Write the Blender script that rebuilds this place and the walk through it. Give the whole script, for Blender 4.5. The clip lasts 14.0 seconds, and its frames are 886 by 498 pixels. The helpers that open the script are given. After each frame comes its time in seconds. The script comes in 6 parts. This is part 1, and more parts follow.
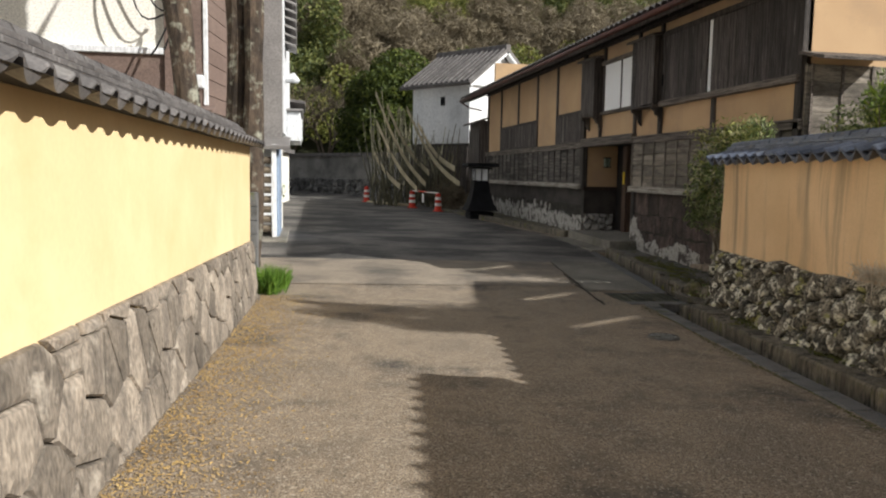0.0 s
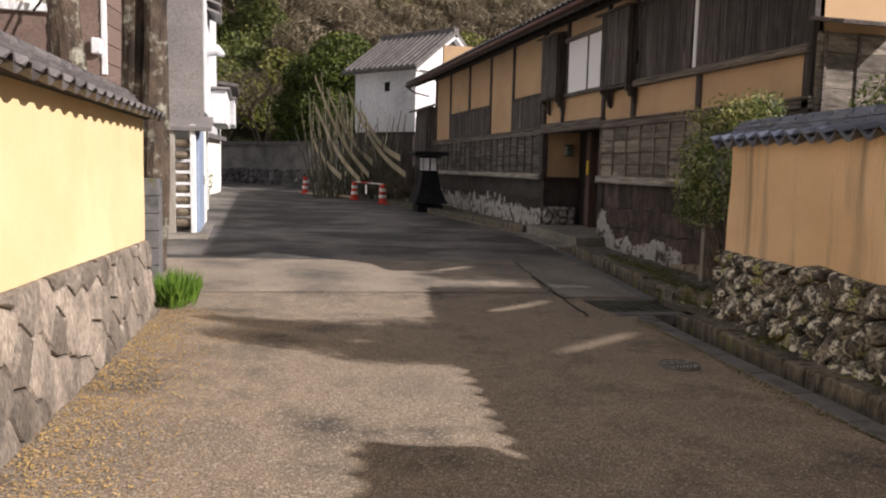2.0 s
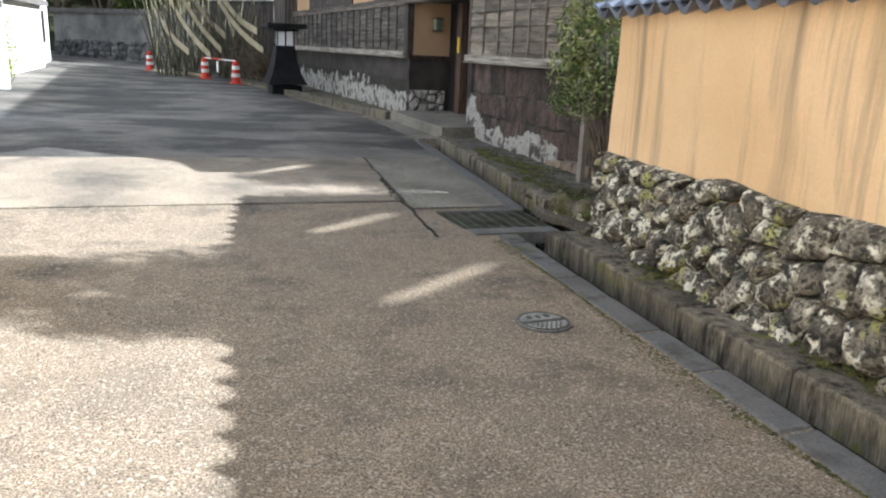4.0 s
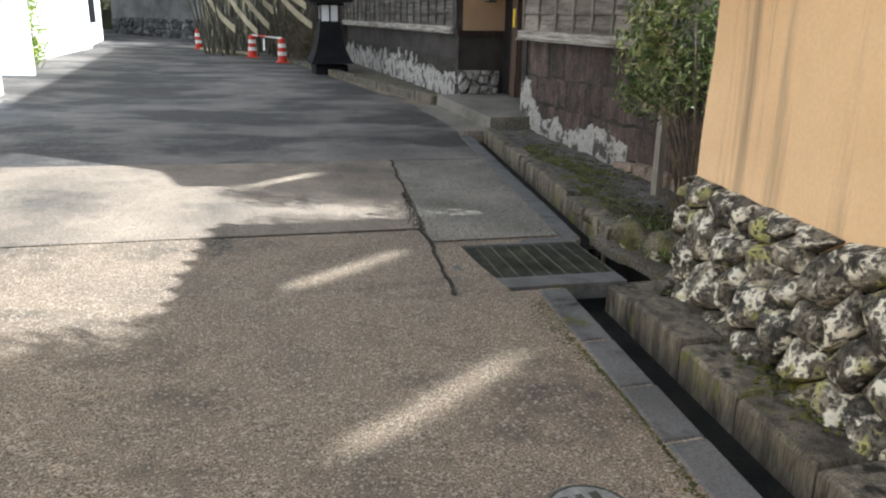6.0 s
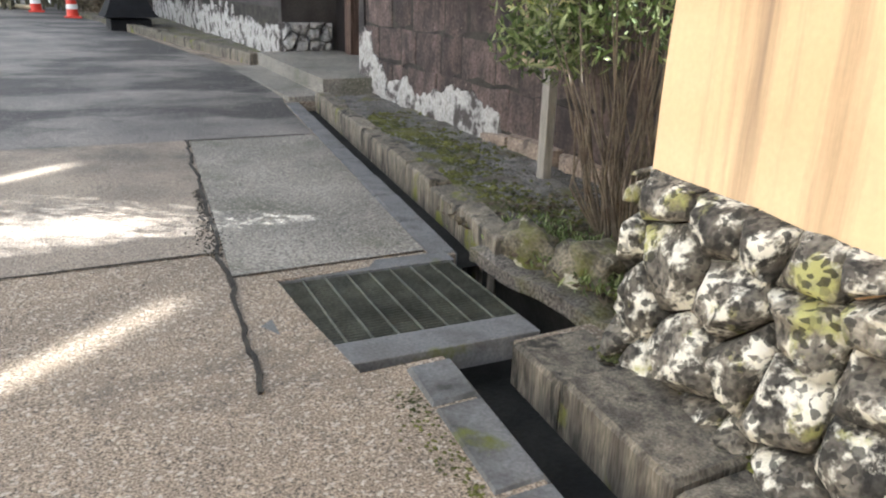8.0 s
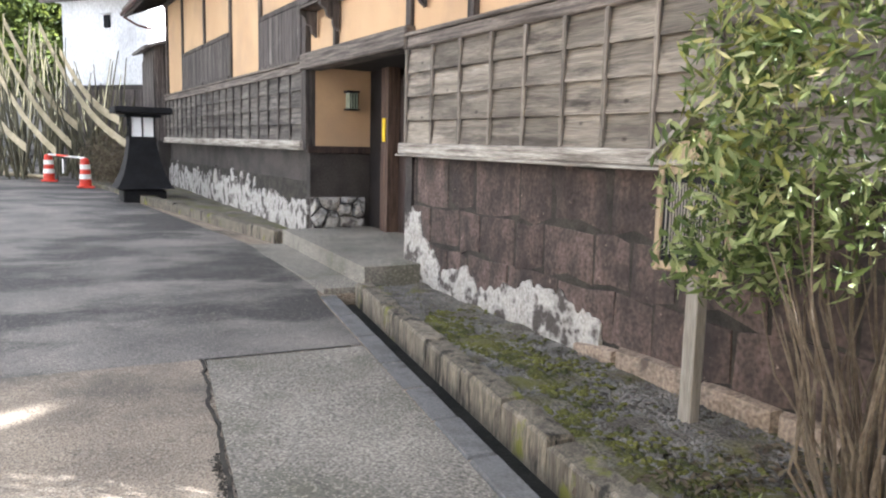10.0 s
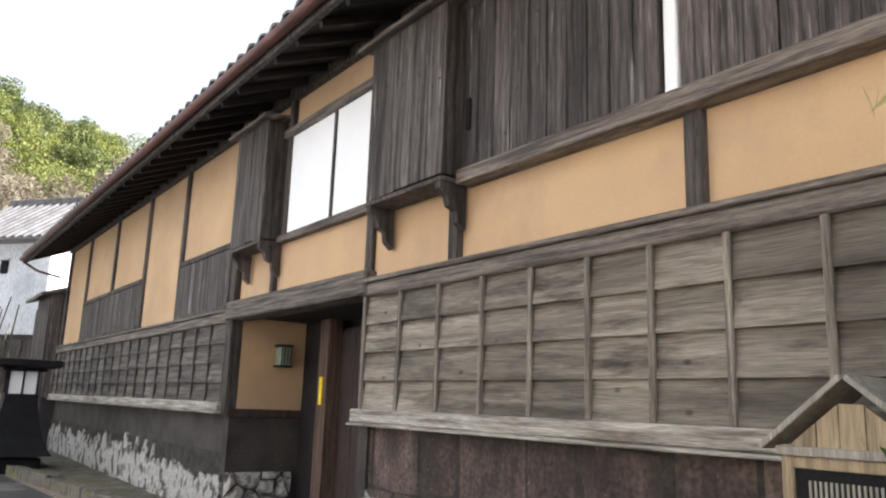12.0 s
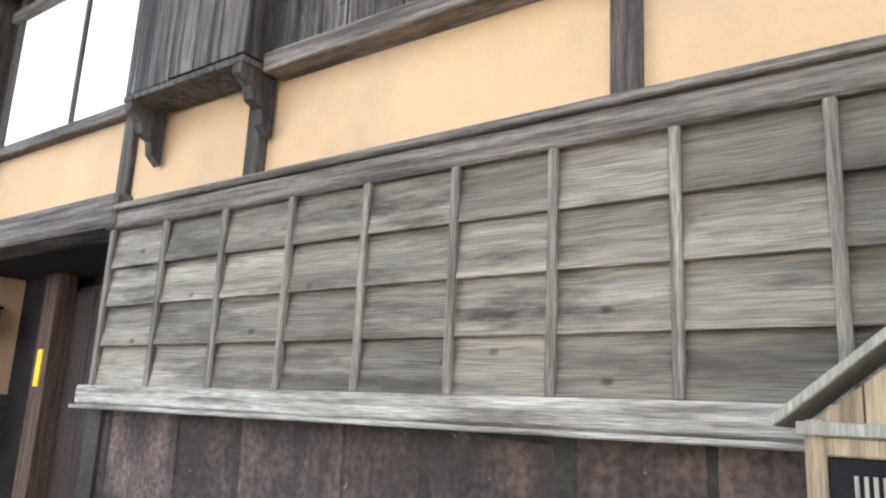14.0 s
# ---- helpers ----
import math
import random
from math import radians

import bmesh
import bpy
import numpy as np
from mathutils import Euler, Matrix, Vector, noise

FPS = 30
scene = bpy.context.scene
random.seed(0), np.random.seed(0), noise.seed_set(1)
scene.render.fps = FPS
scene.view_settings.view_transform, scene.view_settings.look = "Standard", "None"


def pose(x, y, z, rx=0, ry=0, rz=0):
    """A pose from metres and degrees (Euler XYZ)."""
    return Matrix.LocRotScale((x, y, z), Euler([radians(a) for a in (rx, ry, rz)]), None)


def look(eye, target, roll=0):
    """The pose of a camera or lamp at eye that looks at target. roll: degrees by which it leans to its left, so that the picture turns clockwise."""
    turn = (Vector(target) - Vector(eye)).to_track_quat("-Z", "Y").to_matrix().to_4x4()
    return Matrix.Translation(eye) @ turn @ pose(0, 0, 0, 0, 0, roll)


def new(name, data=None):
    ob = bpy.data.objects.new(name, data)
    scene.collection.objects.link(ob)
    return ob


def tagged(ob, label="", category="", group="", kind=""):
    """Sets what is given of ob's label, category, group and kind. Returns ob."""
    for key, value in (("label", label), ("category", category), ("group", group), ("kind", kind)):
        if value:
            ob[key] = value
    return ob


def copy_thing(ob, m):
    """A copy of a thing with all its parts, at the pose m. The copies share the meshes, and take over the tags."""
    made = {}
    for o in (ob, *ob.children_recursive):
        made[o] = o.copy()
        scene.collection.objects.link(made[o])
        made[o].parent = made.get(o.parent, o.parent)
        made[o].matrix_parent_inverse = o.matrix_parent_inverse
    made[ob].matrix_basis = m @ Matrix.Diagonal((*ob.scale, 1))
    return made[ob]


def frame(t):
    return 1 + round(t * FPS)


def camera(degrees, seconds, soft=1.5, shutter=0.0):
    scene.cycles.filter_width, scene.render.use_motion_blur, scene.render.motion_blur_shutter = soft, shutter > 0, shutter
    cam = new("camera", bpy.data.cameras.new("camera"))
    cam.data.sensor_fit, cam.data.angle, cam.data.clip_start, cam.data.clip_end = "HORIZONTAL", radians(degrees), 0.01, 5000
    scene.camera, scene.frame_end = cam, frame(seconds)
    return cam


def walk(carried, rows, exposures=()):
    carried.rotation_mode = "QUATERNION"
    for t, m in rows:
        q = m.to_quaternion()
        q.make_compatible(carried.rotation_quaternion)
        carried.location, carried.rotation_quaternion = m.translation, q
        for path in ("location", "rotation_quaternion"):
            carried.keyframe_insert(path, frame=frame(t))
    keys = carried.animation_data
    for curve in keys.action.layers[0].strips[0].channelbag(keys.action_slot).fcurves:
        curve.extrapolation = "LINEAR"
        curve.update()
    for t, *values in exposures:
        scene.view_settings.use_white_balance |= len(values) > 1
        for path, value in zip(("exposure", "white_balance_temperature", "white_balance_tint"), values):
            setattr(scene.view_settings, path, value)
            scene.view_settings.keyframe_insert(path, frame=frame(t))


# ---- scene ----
cam = camera(60.4, 14.0, soft=2.1)
METRES, EYE, TILT, LEAN, TURN = 13.2, 1.5, 0.0, 0.0, -10.1
ROWS = [
    (0.0, 0.0, 0.0, 0.0, 0.09, -5.65, -0.92),
    (0.5, -0.0039, 0.0355, 0.0002, 0.99, -5.73, -0.92),
    (1.0, -0.008, 0.0766, -0.0009, 0.88, -5.81, -0.99),
    (1.5, -0.0117, 0.1163, -0.0054, 0.66, -5.9, -1.06),
    (2.0, -0.0055, 0.1524, -0.0086, -4.18, -6.1, -1.29),
    (2.5, 0.0117, 0.1919, -0.0115, -13.61, -7.99, -1.62),
    (5.0, 0.0869, 0.3717, -0.0078, -9.5, -17.18, -1.12),
    (5.5, 0.1009, 0.4076, -0.0038, -6.98, -17.24, -1.08),
    (6.0, 0.1166, 0.443, -0.0022, -7.45, -17.02, -1.07),
    (6.5, 0.1322, 0.4846, -0.0198, -8.9, -16.9, -1.2),
    (7.0, 0.1422, 0.5248, -0.0227, -17.01, -19.76, -1.39),
    (9.5, 0.1541, 0.6971, -0.0225, -20.27, -17.23, -1.4),
    (10.0, 0.1514, 0.7281, -0.0159, -18.99, -7.86, -1.38),
    (10.5, 0.1529, 0.7611, -0.0114, -18.87, 2.23, -1.47),
    (11.0, 0.1492, 0.786, -0.0123, -19.66, 9.87, -1.66),
    (11.5, 0.1476, 0.8097, -0.0111, -23.59, 11.04, -1.9),
    (12.0, 0.1505, 0.8415, -0.0114, -26.02, 11.55, -1.92),
    (12.5, 0.1563, 0.8686, -0.0214, -27.54, 11.9, -2.14),
    (13.0, 0.1615, 0.8966, -0.021, -32.84, 12.21, -2.38),
    (13.5, 0.1763, 0.9258, -0.0223, -38.59, 12.37, -2.63),
    (14.0, 0.1929, 0.9504, -0.0227, -44.03, 12.5, -2.72),
]
EXPOSURES = [(0.0, 0.32, 6250, 10), (0.5, 0.2, 6400, 14), (1.0, 0.15, 6550, 17), (2.0, 0.35, 6500, 20), (2.5, 0.9, 6250, 13), (5.0, 1.82, 5500, 8), (6.5, 1.55, 5700, 9), (7.2, 2.0, 5650, 9), (9.5, 2.95, 5650, 13), (10.0, 2.75, 5750, 13), (10.5, 2.2, 5750, 12), (11.0, 1.95, 5800, 12), (11.5, 1.95, 5850, 13), (12.0, 2.1, 5850, 12), (13.0, 2.55, 5600, 9), (14.0, 2.87, 5300, 7)]
walk(cam, [(t, pose(0, 0, EYE, TILT, LEAN, TURN) @ pose(METRES * x, METRES * y, METRES * z, 90 + pitch, roll, yaw)) for t, x, y, z, yaw, pitch, roll in ROWS], EXPOSURES)

# ---- light ----
SUN_AZ, SUN_EL = math.atan2(0.82, -0.57), radians(30)
GLINT = 0.33
world = bpy.data.worlds.new("sky")
scene.world = world
world.use_nodes = True
wn = world.node_tree
sky = wn.nodes.new("ShaderNodeTexSky")
sky.sky_type, sky.sun_disc, sky.sun_elevation, sky.sun_rotation = "NISHITA", False, SUN_EL, SUN_AZ
sky.dust_density, sky.air_density = 7.0, 1.0
haze = wn.nodes.new("ShaderNodeMix")
haze.data_type = "RGBA"
haze.inputs[0].default_value = 0.9
haze.inputs[7].default_value = (3.5, 3.55, 3.6, 1)
wn.links.new(sky.outputs[0], haze.inputs[6])
wn.links.new(haze.outputs[2], wn.nodes["Background"].inputs[0])
wn.nodes["Background"].inputs[1].default_value = 0.08
sun = new("sun", bpy.data.lights.new("sun", "SUN"))
sun.data.energy, sun.data.angle, sun.data.color = 5.0, radians(0.6), (1.0, 0.945, 0.86)
sun.matrix_world = look((9, -6, 8), (9 - 0.82 * math.cos(SUN_EL), -6 + 0.57 * math.cos(SUN_EL), 8 - math.sin(SUN_EL)))

# area lamps stand in for sun reflected by three unseen panes behind the garden wall
GLINTS = ((3.46, 10.57, 0.55, 0.13), (3.56, 8.56, 0.62, 0.14), (3.44, 13.45, 0.42, 0.1))
for gx, gy, tall, wide in GLINTS:
    run = (gx + 4.2) / 0.821
    glint = new("window_glint_lamp", bpy.data.lights.new("window_glint_lamp", "AREA"))
    glint.data.shape, glint.data.size, glint.data.size_y = "RECTANGLE", wide, tall
    glint.data.spread, glint.data.energy, glint.data.color = radians(1.2), GLINT, (1.0, 0.93, 0.82)
    glint.matrix_world = look((-4.2, gy - run * 0.571, -0.25 + run * math.tan(SUN_EL)), (gx, gy, -0.25))


# ---- materials ----
def mat(name, a, b=None, scale=3.0, fine=60.0, rough=0.85, bump=0.3, metal=0.0, stain=None, stain_scale=1.2, stain_at=0.58,
        stretch=(1, 1, 1), piece=0.0, spec=0.4, detail=6.0, grain=0.25, stain_edge=0.06, stain_stretch=None, specks=None,
        lichen=None, knots=None, warp=0.0):
    """Two-scale procedural surface: broad mottling a-b, fine grain in colour and relief, an optional patchy stain."""
    m = bpy.data.materials.new(name)
    m.use_nodes = True
    nt = m.node_tree
    N, L = nt.nodes.new, nt.links.new
    bs = nt.nodes["Principled BSDF"]
    b = b or tuple(c * 0.7 for c in a)
    geo = N("ShaderNodeNewGeometry")
    mp = N("ShaderNodeMapping")
    mp.inputs["Scale"].default_value = stretch
    if warp:
        nw = N("ShaderNodeTexNoise")
        nw.inputs["Scale"].default_value, nw.inputs["Detail"].default_value = 3.2, 2
        L(geo.outputs["Position"], nw.inputs["Vector"])
        sw = N("ShaderNodeVectorMath")
        sw.operation = "SCALE"
        sw.inputs["Scale"].default_value = warp
        L(nw.outputs["Color"], sw.inputs[0])
        aw = N("ShaderNodeVectorMath")
        L(geo.outputs["Position"], aw.inputs[0])
        L(sw.outputs[0], aw.inputs[1])
        L(aw.outputs[0], mp.inputs["Vector"])
    else:
        L(geo.outputs["Position"], mp.inputs["Vector"])
    n1 = N("ShaderNodeTexNoise")
    n1.inputs["Scale"].default_value, n1.inputs["Detail"].default_value = scale, detail
    n2 = N("ShaderNodeTexNoise")
    n2.inputs["Scale"].default_value, n2.inputs["Detail"].default_value = fine, 4
    L(mp.outputs[0], n1.inputs["Vector"])
    L(mp.outputs[0], n2.inputs["Vector"])
    r1 = N("ShaderNodeValToRGB")
    r1.color_ramp.elements[0].position, r1.color_ramp.elements[1].position = 0.35, 0.65
    r1.color_ramp.elements[0].color, r1.color_ramp.elements[1].color = (*b, 1), (*a, 1)
    L(n1.outputs[0], r1.inputs[0])
    mr = N("ShaderNodeMapRange")
    mr.inputs[1].default_value, mr.inputs[2].default_value = 0.3, 0.7
    mr.inputs[3].default_value, mr.inputs[4].default_value = 1 - grain, 1 + grain
    L(n2.outputs[0], mr.inputs[0])
    mul = N("ShaderNodeMix")
    mul.data_type, mul.blend_type = "RGBA", "MULTIPLY"
    mul.inputs[0].default_value = 1
    L(r1.outputs[0], mul.inputs[6])
    L(mr.outputs[0], mul.inputs[7])
    col = mul.outputs[2]
    if piece:
        oi = N("ShaderNodeObjectInfo")
        pr = N("ShaderNodeMapRange")
        pr.inputs[3].default_value, pr.inputs[4].default_value = 1 - piece, 1 + piece
        L(oi.outputs["Random"], pr.inputs[0])
        pm = N("ShaderNodeMix")
        pm.data_type, pm.blend_type = "RGBA", "MULTIPLY"
        pm.inputs[0].default_value = 1
        L(col, pm.inputs[6])
        L(pr.outputs[0], pm.inputs[7])
        col = pm.outputs[2]
    if stain:
        n3 = N("ShaderNodeTexNoise")
        n3.inputs["Scale"].default_value, n3.inputs["Detail"].default_value, n3.inputs["Roughness"].default_value = stain_scale, 9, 0.65
        if stain_stretch:
            m3 = N("ShaderNodeMapping")
            m3.inputs["Scale"].default_value = stain_stretch
            L(geo.outputs["Position"], m3.inputs["Vector"])
            L(m3.outputs[0], n3.inputs["Vector"])
        else:
            L(geo.outputs["Position"], n3.inputs["Vector"])
        r3 = N("ShaderNodeValToRGB")
        r3.color_ramp.elements[0].position, r3.color_ramp.elements[1].position = stain_at - stain_edge, stain_at + stain_edge
        L(n3.outputs[0], r3.inputs[0])
        sm = N("ShaderNodeMix")
        sm.data_type = "RGBA"
        L(r3.outputs[0], sm.inputs[0])
        L(col, sm.inputs[6])
        sm.inputs[7].default_value = (*stain, 1)
        col = sm.outputs[2]
    if lichen:
        n4 = N("ShaderNodeTexNoise")
        n4.inputs["Scale"].default_value, n4.inputs["Detail"].default_value, n4.inputs["Roughness"].default_value = lichen[0], 6, 0.6
        m4 = N("ShaderNodeMapping")
        m4.inputs["Location"].default_value = (5.3, 1.7, 9.1)
        L(geo.outputs["Position"], m4.inputs["Vector"])
        L(m4.outputs[0], n4.inputs["Vector"])
        r4 = N("ShaderNodeValToRGB")
        r4.color_ramp.elements[0].position, r4.color_ramp.elements[1].position = lichen[1] - 0.03, lichen[1] + 0.05
        L(n4.outputs[0], r4.inputs[0])
        lm = N("ShaderNodeMix")
        lm.data_type = "RGBA"
        L(r4.outputs[0], lm.inputs[0])
        L(col, lm.inputs[6])
        lm.inputs[7].default_value = (*lichen[2], 1)
        col = lm.outputs[2]
    if knots:
        vk = N("ShaderNodeTexVoronoi")
        vk.inputs["Scale"].default_value = knots[0]
        mk = N("ShaderNodeMapping")
        mk.inputs["Scale"].default_value = (0.4, 1.0, 1.6)
        L(geo.outputs["Position"], mk.inputs["Vector"])
        L(mk.outputs[0], vk.inputs["Vector"])
        rk = N("ShaderNodeValToRGB")
        rk.color_ramp.elements[0].position, rk.color_ramp.elements[1].position = 0.035, 0.12
        rk.color_ramp.elements[0].color, rk.color_ramp.elements[1].color = (0.85, 0.85, 0.85, 1), (0, 0, 0, 1)
        L(vk.outputs["Distance"], rk.inputs[0])
        km = N("ShaderNodeMix")
        km.data_type = "RGBA"
        L(rk.outputs[0], km.inputs[0])
        L(col, km.inputs[6])
        km.inputs[7].default_value = (*knots[1], 1)
        col = km.outputs[2]
    if specks:
        vo = N("ShaderNodeTexVoronoi")
        vo.inputs["Scale"].default_value = specks[0]
        L(geo.outputs["Position"], vo.inputs["Vector"])
        sx = N("ShaderNodeSeparateColor")
        L(vo.outputs["Color"], sx.inputs[0])
        rv = N("ShaderNodeValToRGB")
        rv.color_ramp.elements[0].position, rv.color_ramp.elements[1].position = specks[1], min(1.0, specks[1] + 0.12)
        rv.color_ramp.elements[1].color = (specks[3], specks[3], specks[3], 1)
        L(sx.outputs[0], rv.inputs[0])
        vm = N("ShaderNodeMix")
        vm.data_type = "RGBA"
        L(rv.outputs[0], vm.inputs[0])
        L(col, vm.inputs[6])
        vm.inputs[7].default_value = (*specks[2], 1)
        col = vm.outputs[2]
    L(col, bs.inputs["Base Color"])
    bs.inputs["Roughness"].default_value, bs.inputs["Metallic"].default_value = rough, metal
    bs.inputs["Specular IOR Level"].default_value = spec
    if bump:
        bp = N("ShaderNodeBump")
        bp.inputs["Strength"].default_value, bp.inputs["Distance"].default_value = bump, 0.012
        ad = N("ShaderNodeMath")
        L(n1.outputs[0], ad.inputs[0])
        L(n2.outputs[0], ad.inputs[1])
        L(ad.outputs[0], bp.inputs["Height"])
        L(bp.outputs[0], bs.inputs["Normal"])
    return m


M_ASPHALT = mat("exposed_gravel_asphalt", (0.33, 0.262, 0.187), (0.2, 0.163, 0.122), 0.9, 110, 0.9, 0.6, stain=(0.07, 0.062, 0.053), stain_scale=0.9, stain_at=0.57, stain_edge=0.1, grain=0.9, specks=(85, 0.84, (0.6, 0.54, 0.45), 0.5))
M_ROADMID = mat("worn_grey_asphalt", (0.3, 0.252, 0.195), (0.185, 0.157, 0.125), 1.2, 100, 0.88, 0.5, stain=(0.085, 0.078, 0.068), stain_scale=0.9, stain_at=0.6, stain_edge=0.09, grain=0.7, specks=(90, 0.88, (0.5, 0.46, 0.39), 0.35))
# smoother, damp-patched paving; its base tone also carries the house's shade
M_ROADFAR = mat("shade_toned_smooth_asphalt", (0.2, 0.185, 0.165), (0.11, 0.103, 0.095), 1.1, 110, 0.75, 0.45, stain=(0.045, 0.043, 0.041), stain_scale=0.5, stain_at=0.5, stain_edge=0.05, grain=0.65, stain_stretch=(0.8, 1.3, 1), specks=(88, 0.87, (0.45, 0.42, 0.36), 0.4))
M_SLAB = mat("old_concrete_slab", (0.24, 0.222, 0.19), (0.15, 0.14, 0.12), 1.1, 60, 0.9, 0.5, stain=(0.1, 0.098, 0.07), stain_scale=1.3, stain_at=0.6, stain_edge=0.1, grain=0.6, specks=(90, 0.82, (0.46, 0.43, 0.36), 0.45), lichen=(2.2, 0.7, (0.1, 0.11, 0.03)))
M_KERB = mat("kerb_concrete", (0.2, 0.2, 0.2), (0.11, 0.11, 0.107), 2.5, 70, 0.85, 0.35, stain=(0.05, 0.05, 0.045), stain_scale=2.5, stain_at=0.58, stain_edge=0.1, lichen=(2.6, 0.66, (0.1, 0.11, 0.025)))
M_BLOCK = mat("mossy_gutter_stone", (0.3, 0.262, 0.2), (0.09, 0.08, 0.064), 3.5, 50, 0.9, 0.7, piece=0.25, stain=(0.03, 0.028, 0.023), stain_scale=3.5, stain_at=0.55, stain_edge=0.08, stretch=(2, 2, 0.25), grain=0.45, stain_stretch=(2, 2, 0.5), lichen=(3.0, 0.63, (0.15, 0.155, 0.03)))
# near-black so that the bed colour holds the shade of the deep gutter
M_SHADEMUD = mat("gutter_bed", (0.02, 0.019, 0.016), (0.008, 0.008, 0.007), 4, 50, 0.9, 0.4, spec=0.2)
M_VERGE = mat("gravel_soil_moss", (0.16, 0.145, 0.125), (0.085, 0.075, 0.062), 3, 60, 0.95, 0.9, stain=(0.12, 0.12, 0.022), stain_scale=1.7, stain_at=0.58, stain_edge=0.12, grain=0.8)
M_LWALL = mat("ochre_plaster_smooth", (0.8, 0.63, 0.37), (0.74, 0.57, 0.32), 0.8, 30, 0.9, 0.02, grain=0.03, stain=(0.72, 0.53, 0.28), stain_scale=1.1, stain_at=0.58, stain_edge=0.12)
M_RWALL = mat("ochre_plaster_weathered", (0.83, 0.6, 0.36), (0.72, 0.5, 0.28), 1.1, 45, 0.92, 0.025, stain=(0.3, 0.215, 0.145), stain_scale=1.3, stain_at=0.6, stain_edge=0.1, grain=0.04, stain_stretch=(2.4, 2.4, 0.14))
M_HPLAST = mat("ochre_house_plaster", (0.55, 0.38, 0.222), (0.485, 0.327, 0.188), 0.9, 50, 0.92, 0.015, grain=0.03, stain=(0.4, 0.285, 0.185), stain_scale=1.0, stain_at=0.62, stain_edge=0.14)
M_LSTONE = mat("fitted_brown_stone", (0.28, 0.238, 0.19), (0.14, 0.12, 0.098), 5, 45, 0.9, 0.6, piece=0.4, stretch=(1, 1, 0.5), stain=(0.46, 0.41, 0.34), stain_scale=3.6, stain_at=0.64, grain=0.4)
M_RSTONE = mat("lichened_rubble_stone", (0.25, 0.225, 0.18), (0.045, 0.042, 0.037), 6, 40, 0.92, 1.0, piece=0.4, stain=(0.78, 0.75, 0.64), stain_scale=8, stain_at=0.55, stain_edge=0.035, grain=0.6, lichen=(4.5, 0.62, (0.42, 0.41, 0.16)), specks=(45, 0.72, (0.025, 0.024, 0.02), 0.8))
M_MORTAR = mat("dark_joint_earth", (0.05, 0.045, 0.036), (0.022, 0.02, 0.017), 8, 60, 0.95, 0.6)
M_TUFF = mat("brown_tuff_block", (0.115, 0.083, 0.071), (0.05, 0.038, 0.034), 4, 30, 0.88, 0.9, piece=0.32, stain=(0.032, 0.026, 0.024), stain_scale=2.2, stain_at=0.56, stain_edge=0.1, grain=0.45, stain_stretch=(1.5, 1.5, 0.6), lichen=(16, 0.7, (0.3, 0.24, 0.19)))
M_FARPL = mat("grey_stained_plaster", (0.3, 0.29, 0.27), (0.17, 0.165, 0.155), 0.9, 30, 0.92, 0.2, stain=(0.08, 0.08, 0.075), stain_scale=0.8, stain_at=0.6, stain_edge=0.12, stretch=(1, 1, 0.4))
M_FARST = mat("grey_wall_stone", (0.22, 0.215, 0.205), (0.09, 0.088, 0.085), 3, 30, 0.9, 0.5, piece=0.4)
M_FOOT = mat("pale_footing_stone", (0.36, 0.29, 0.225), (0.2, 0.155, 0.12), 4, 40, 0.9, 0.7, piece=0.25, stain=(0.1, 0.08, 0.065), stain_scale=4, stain_at=0.6, grain=0.4)
M_MOSSROCK = mat("moss_grown_stone", (0.2, 0.175, 0.125), (0.05, 0.045, 0.034), 7, 50, 0.95, 1.0, stain=(0.115, 0.12, 0.025), stain_scale=4, stain_at=0.55, stain_edge=0.08, grain=0.6, lichen=(9, 0.62, (0.45, 0.43, 0.33)))
M_MOSS = mat("yellow_green_moss", (0.13, 0.13, 0.03), (0.05, 0.055, 0.018), 6, 90, 0.95, 0.9, grain=0.6)
M_GRAVEL = mat("dark_grey_gravel", (0.2, 0.19, 0.175), (0.09, 0.085, 0.078), 6, 60, 0.85, 0.3, piece=0.3)
M_LIME = mat("flaking_lime_plaster", (0.56, 0.55, 0.52), (0.33, 0.315, 0.29), 5, 40, 0.92, 0.9, stain=(0.075, 0.066, 0.06), stain_scale=5, stain_at=0.53, stain_edge=0.05, grain=0.3)
M_BASEPL = mat("blackened_base_plaster", (0.06, 0.052, 0.047), (0.028, 0.025, 0.023), 2.5, 40, 0.85, 0.5)
M_TILE = mat("grey_roof_tile", (0.16, 0.15, 0.145), (0.095, 0.088, 0.085), 4, 50, 0.55, 0.25, piece=0.2, stain=(0.26, 0.25, 0.23), stain_scale=5, stain_at=0.66)
M_TILEB = mat("glazed_blue_grey_tile", (0.15, 0.17, 0.22), (0.085, 0.1, 0.14), 4, 50, 0.32, 0.15, piece=0.3, stain=(0.25, 0.23, 0.19), stain_scale=6, stain_at=0.64)
M_WOODH = mat("weathered_grey_board", (0.26, 0.23, 0.188), (0.125, 0.108, 0.087), 2.4, 18, 0.82, 0.9, piece=0.36, stretch=(1, 0.3, 8), detail=10, grain=0.35, stain=(0.05, 0.042, 0.034), stain_scale=2.2, stain_at=0.6, stain_edge=0.1, stain_stretch=(1, 0.7, 3.5), warp=0.025, knots=(3.4, (0.03, 0.024, 0.018)))
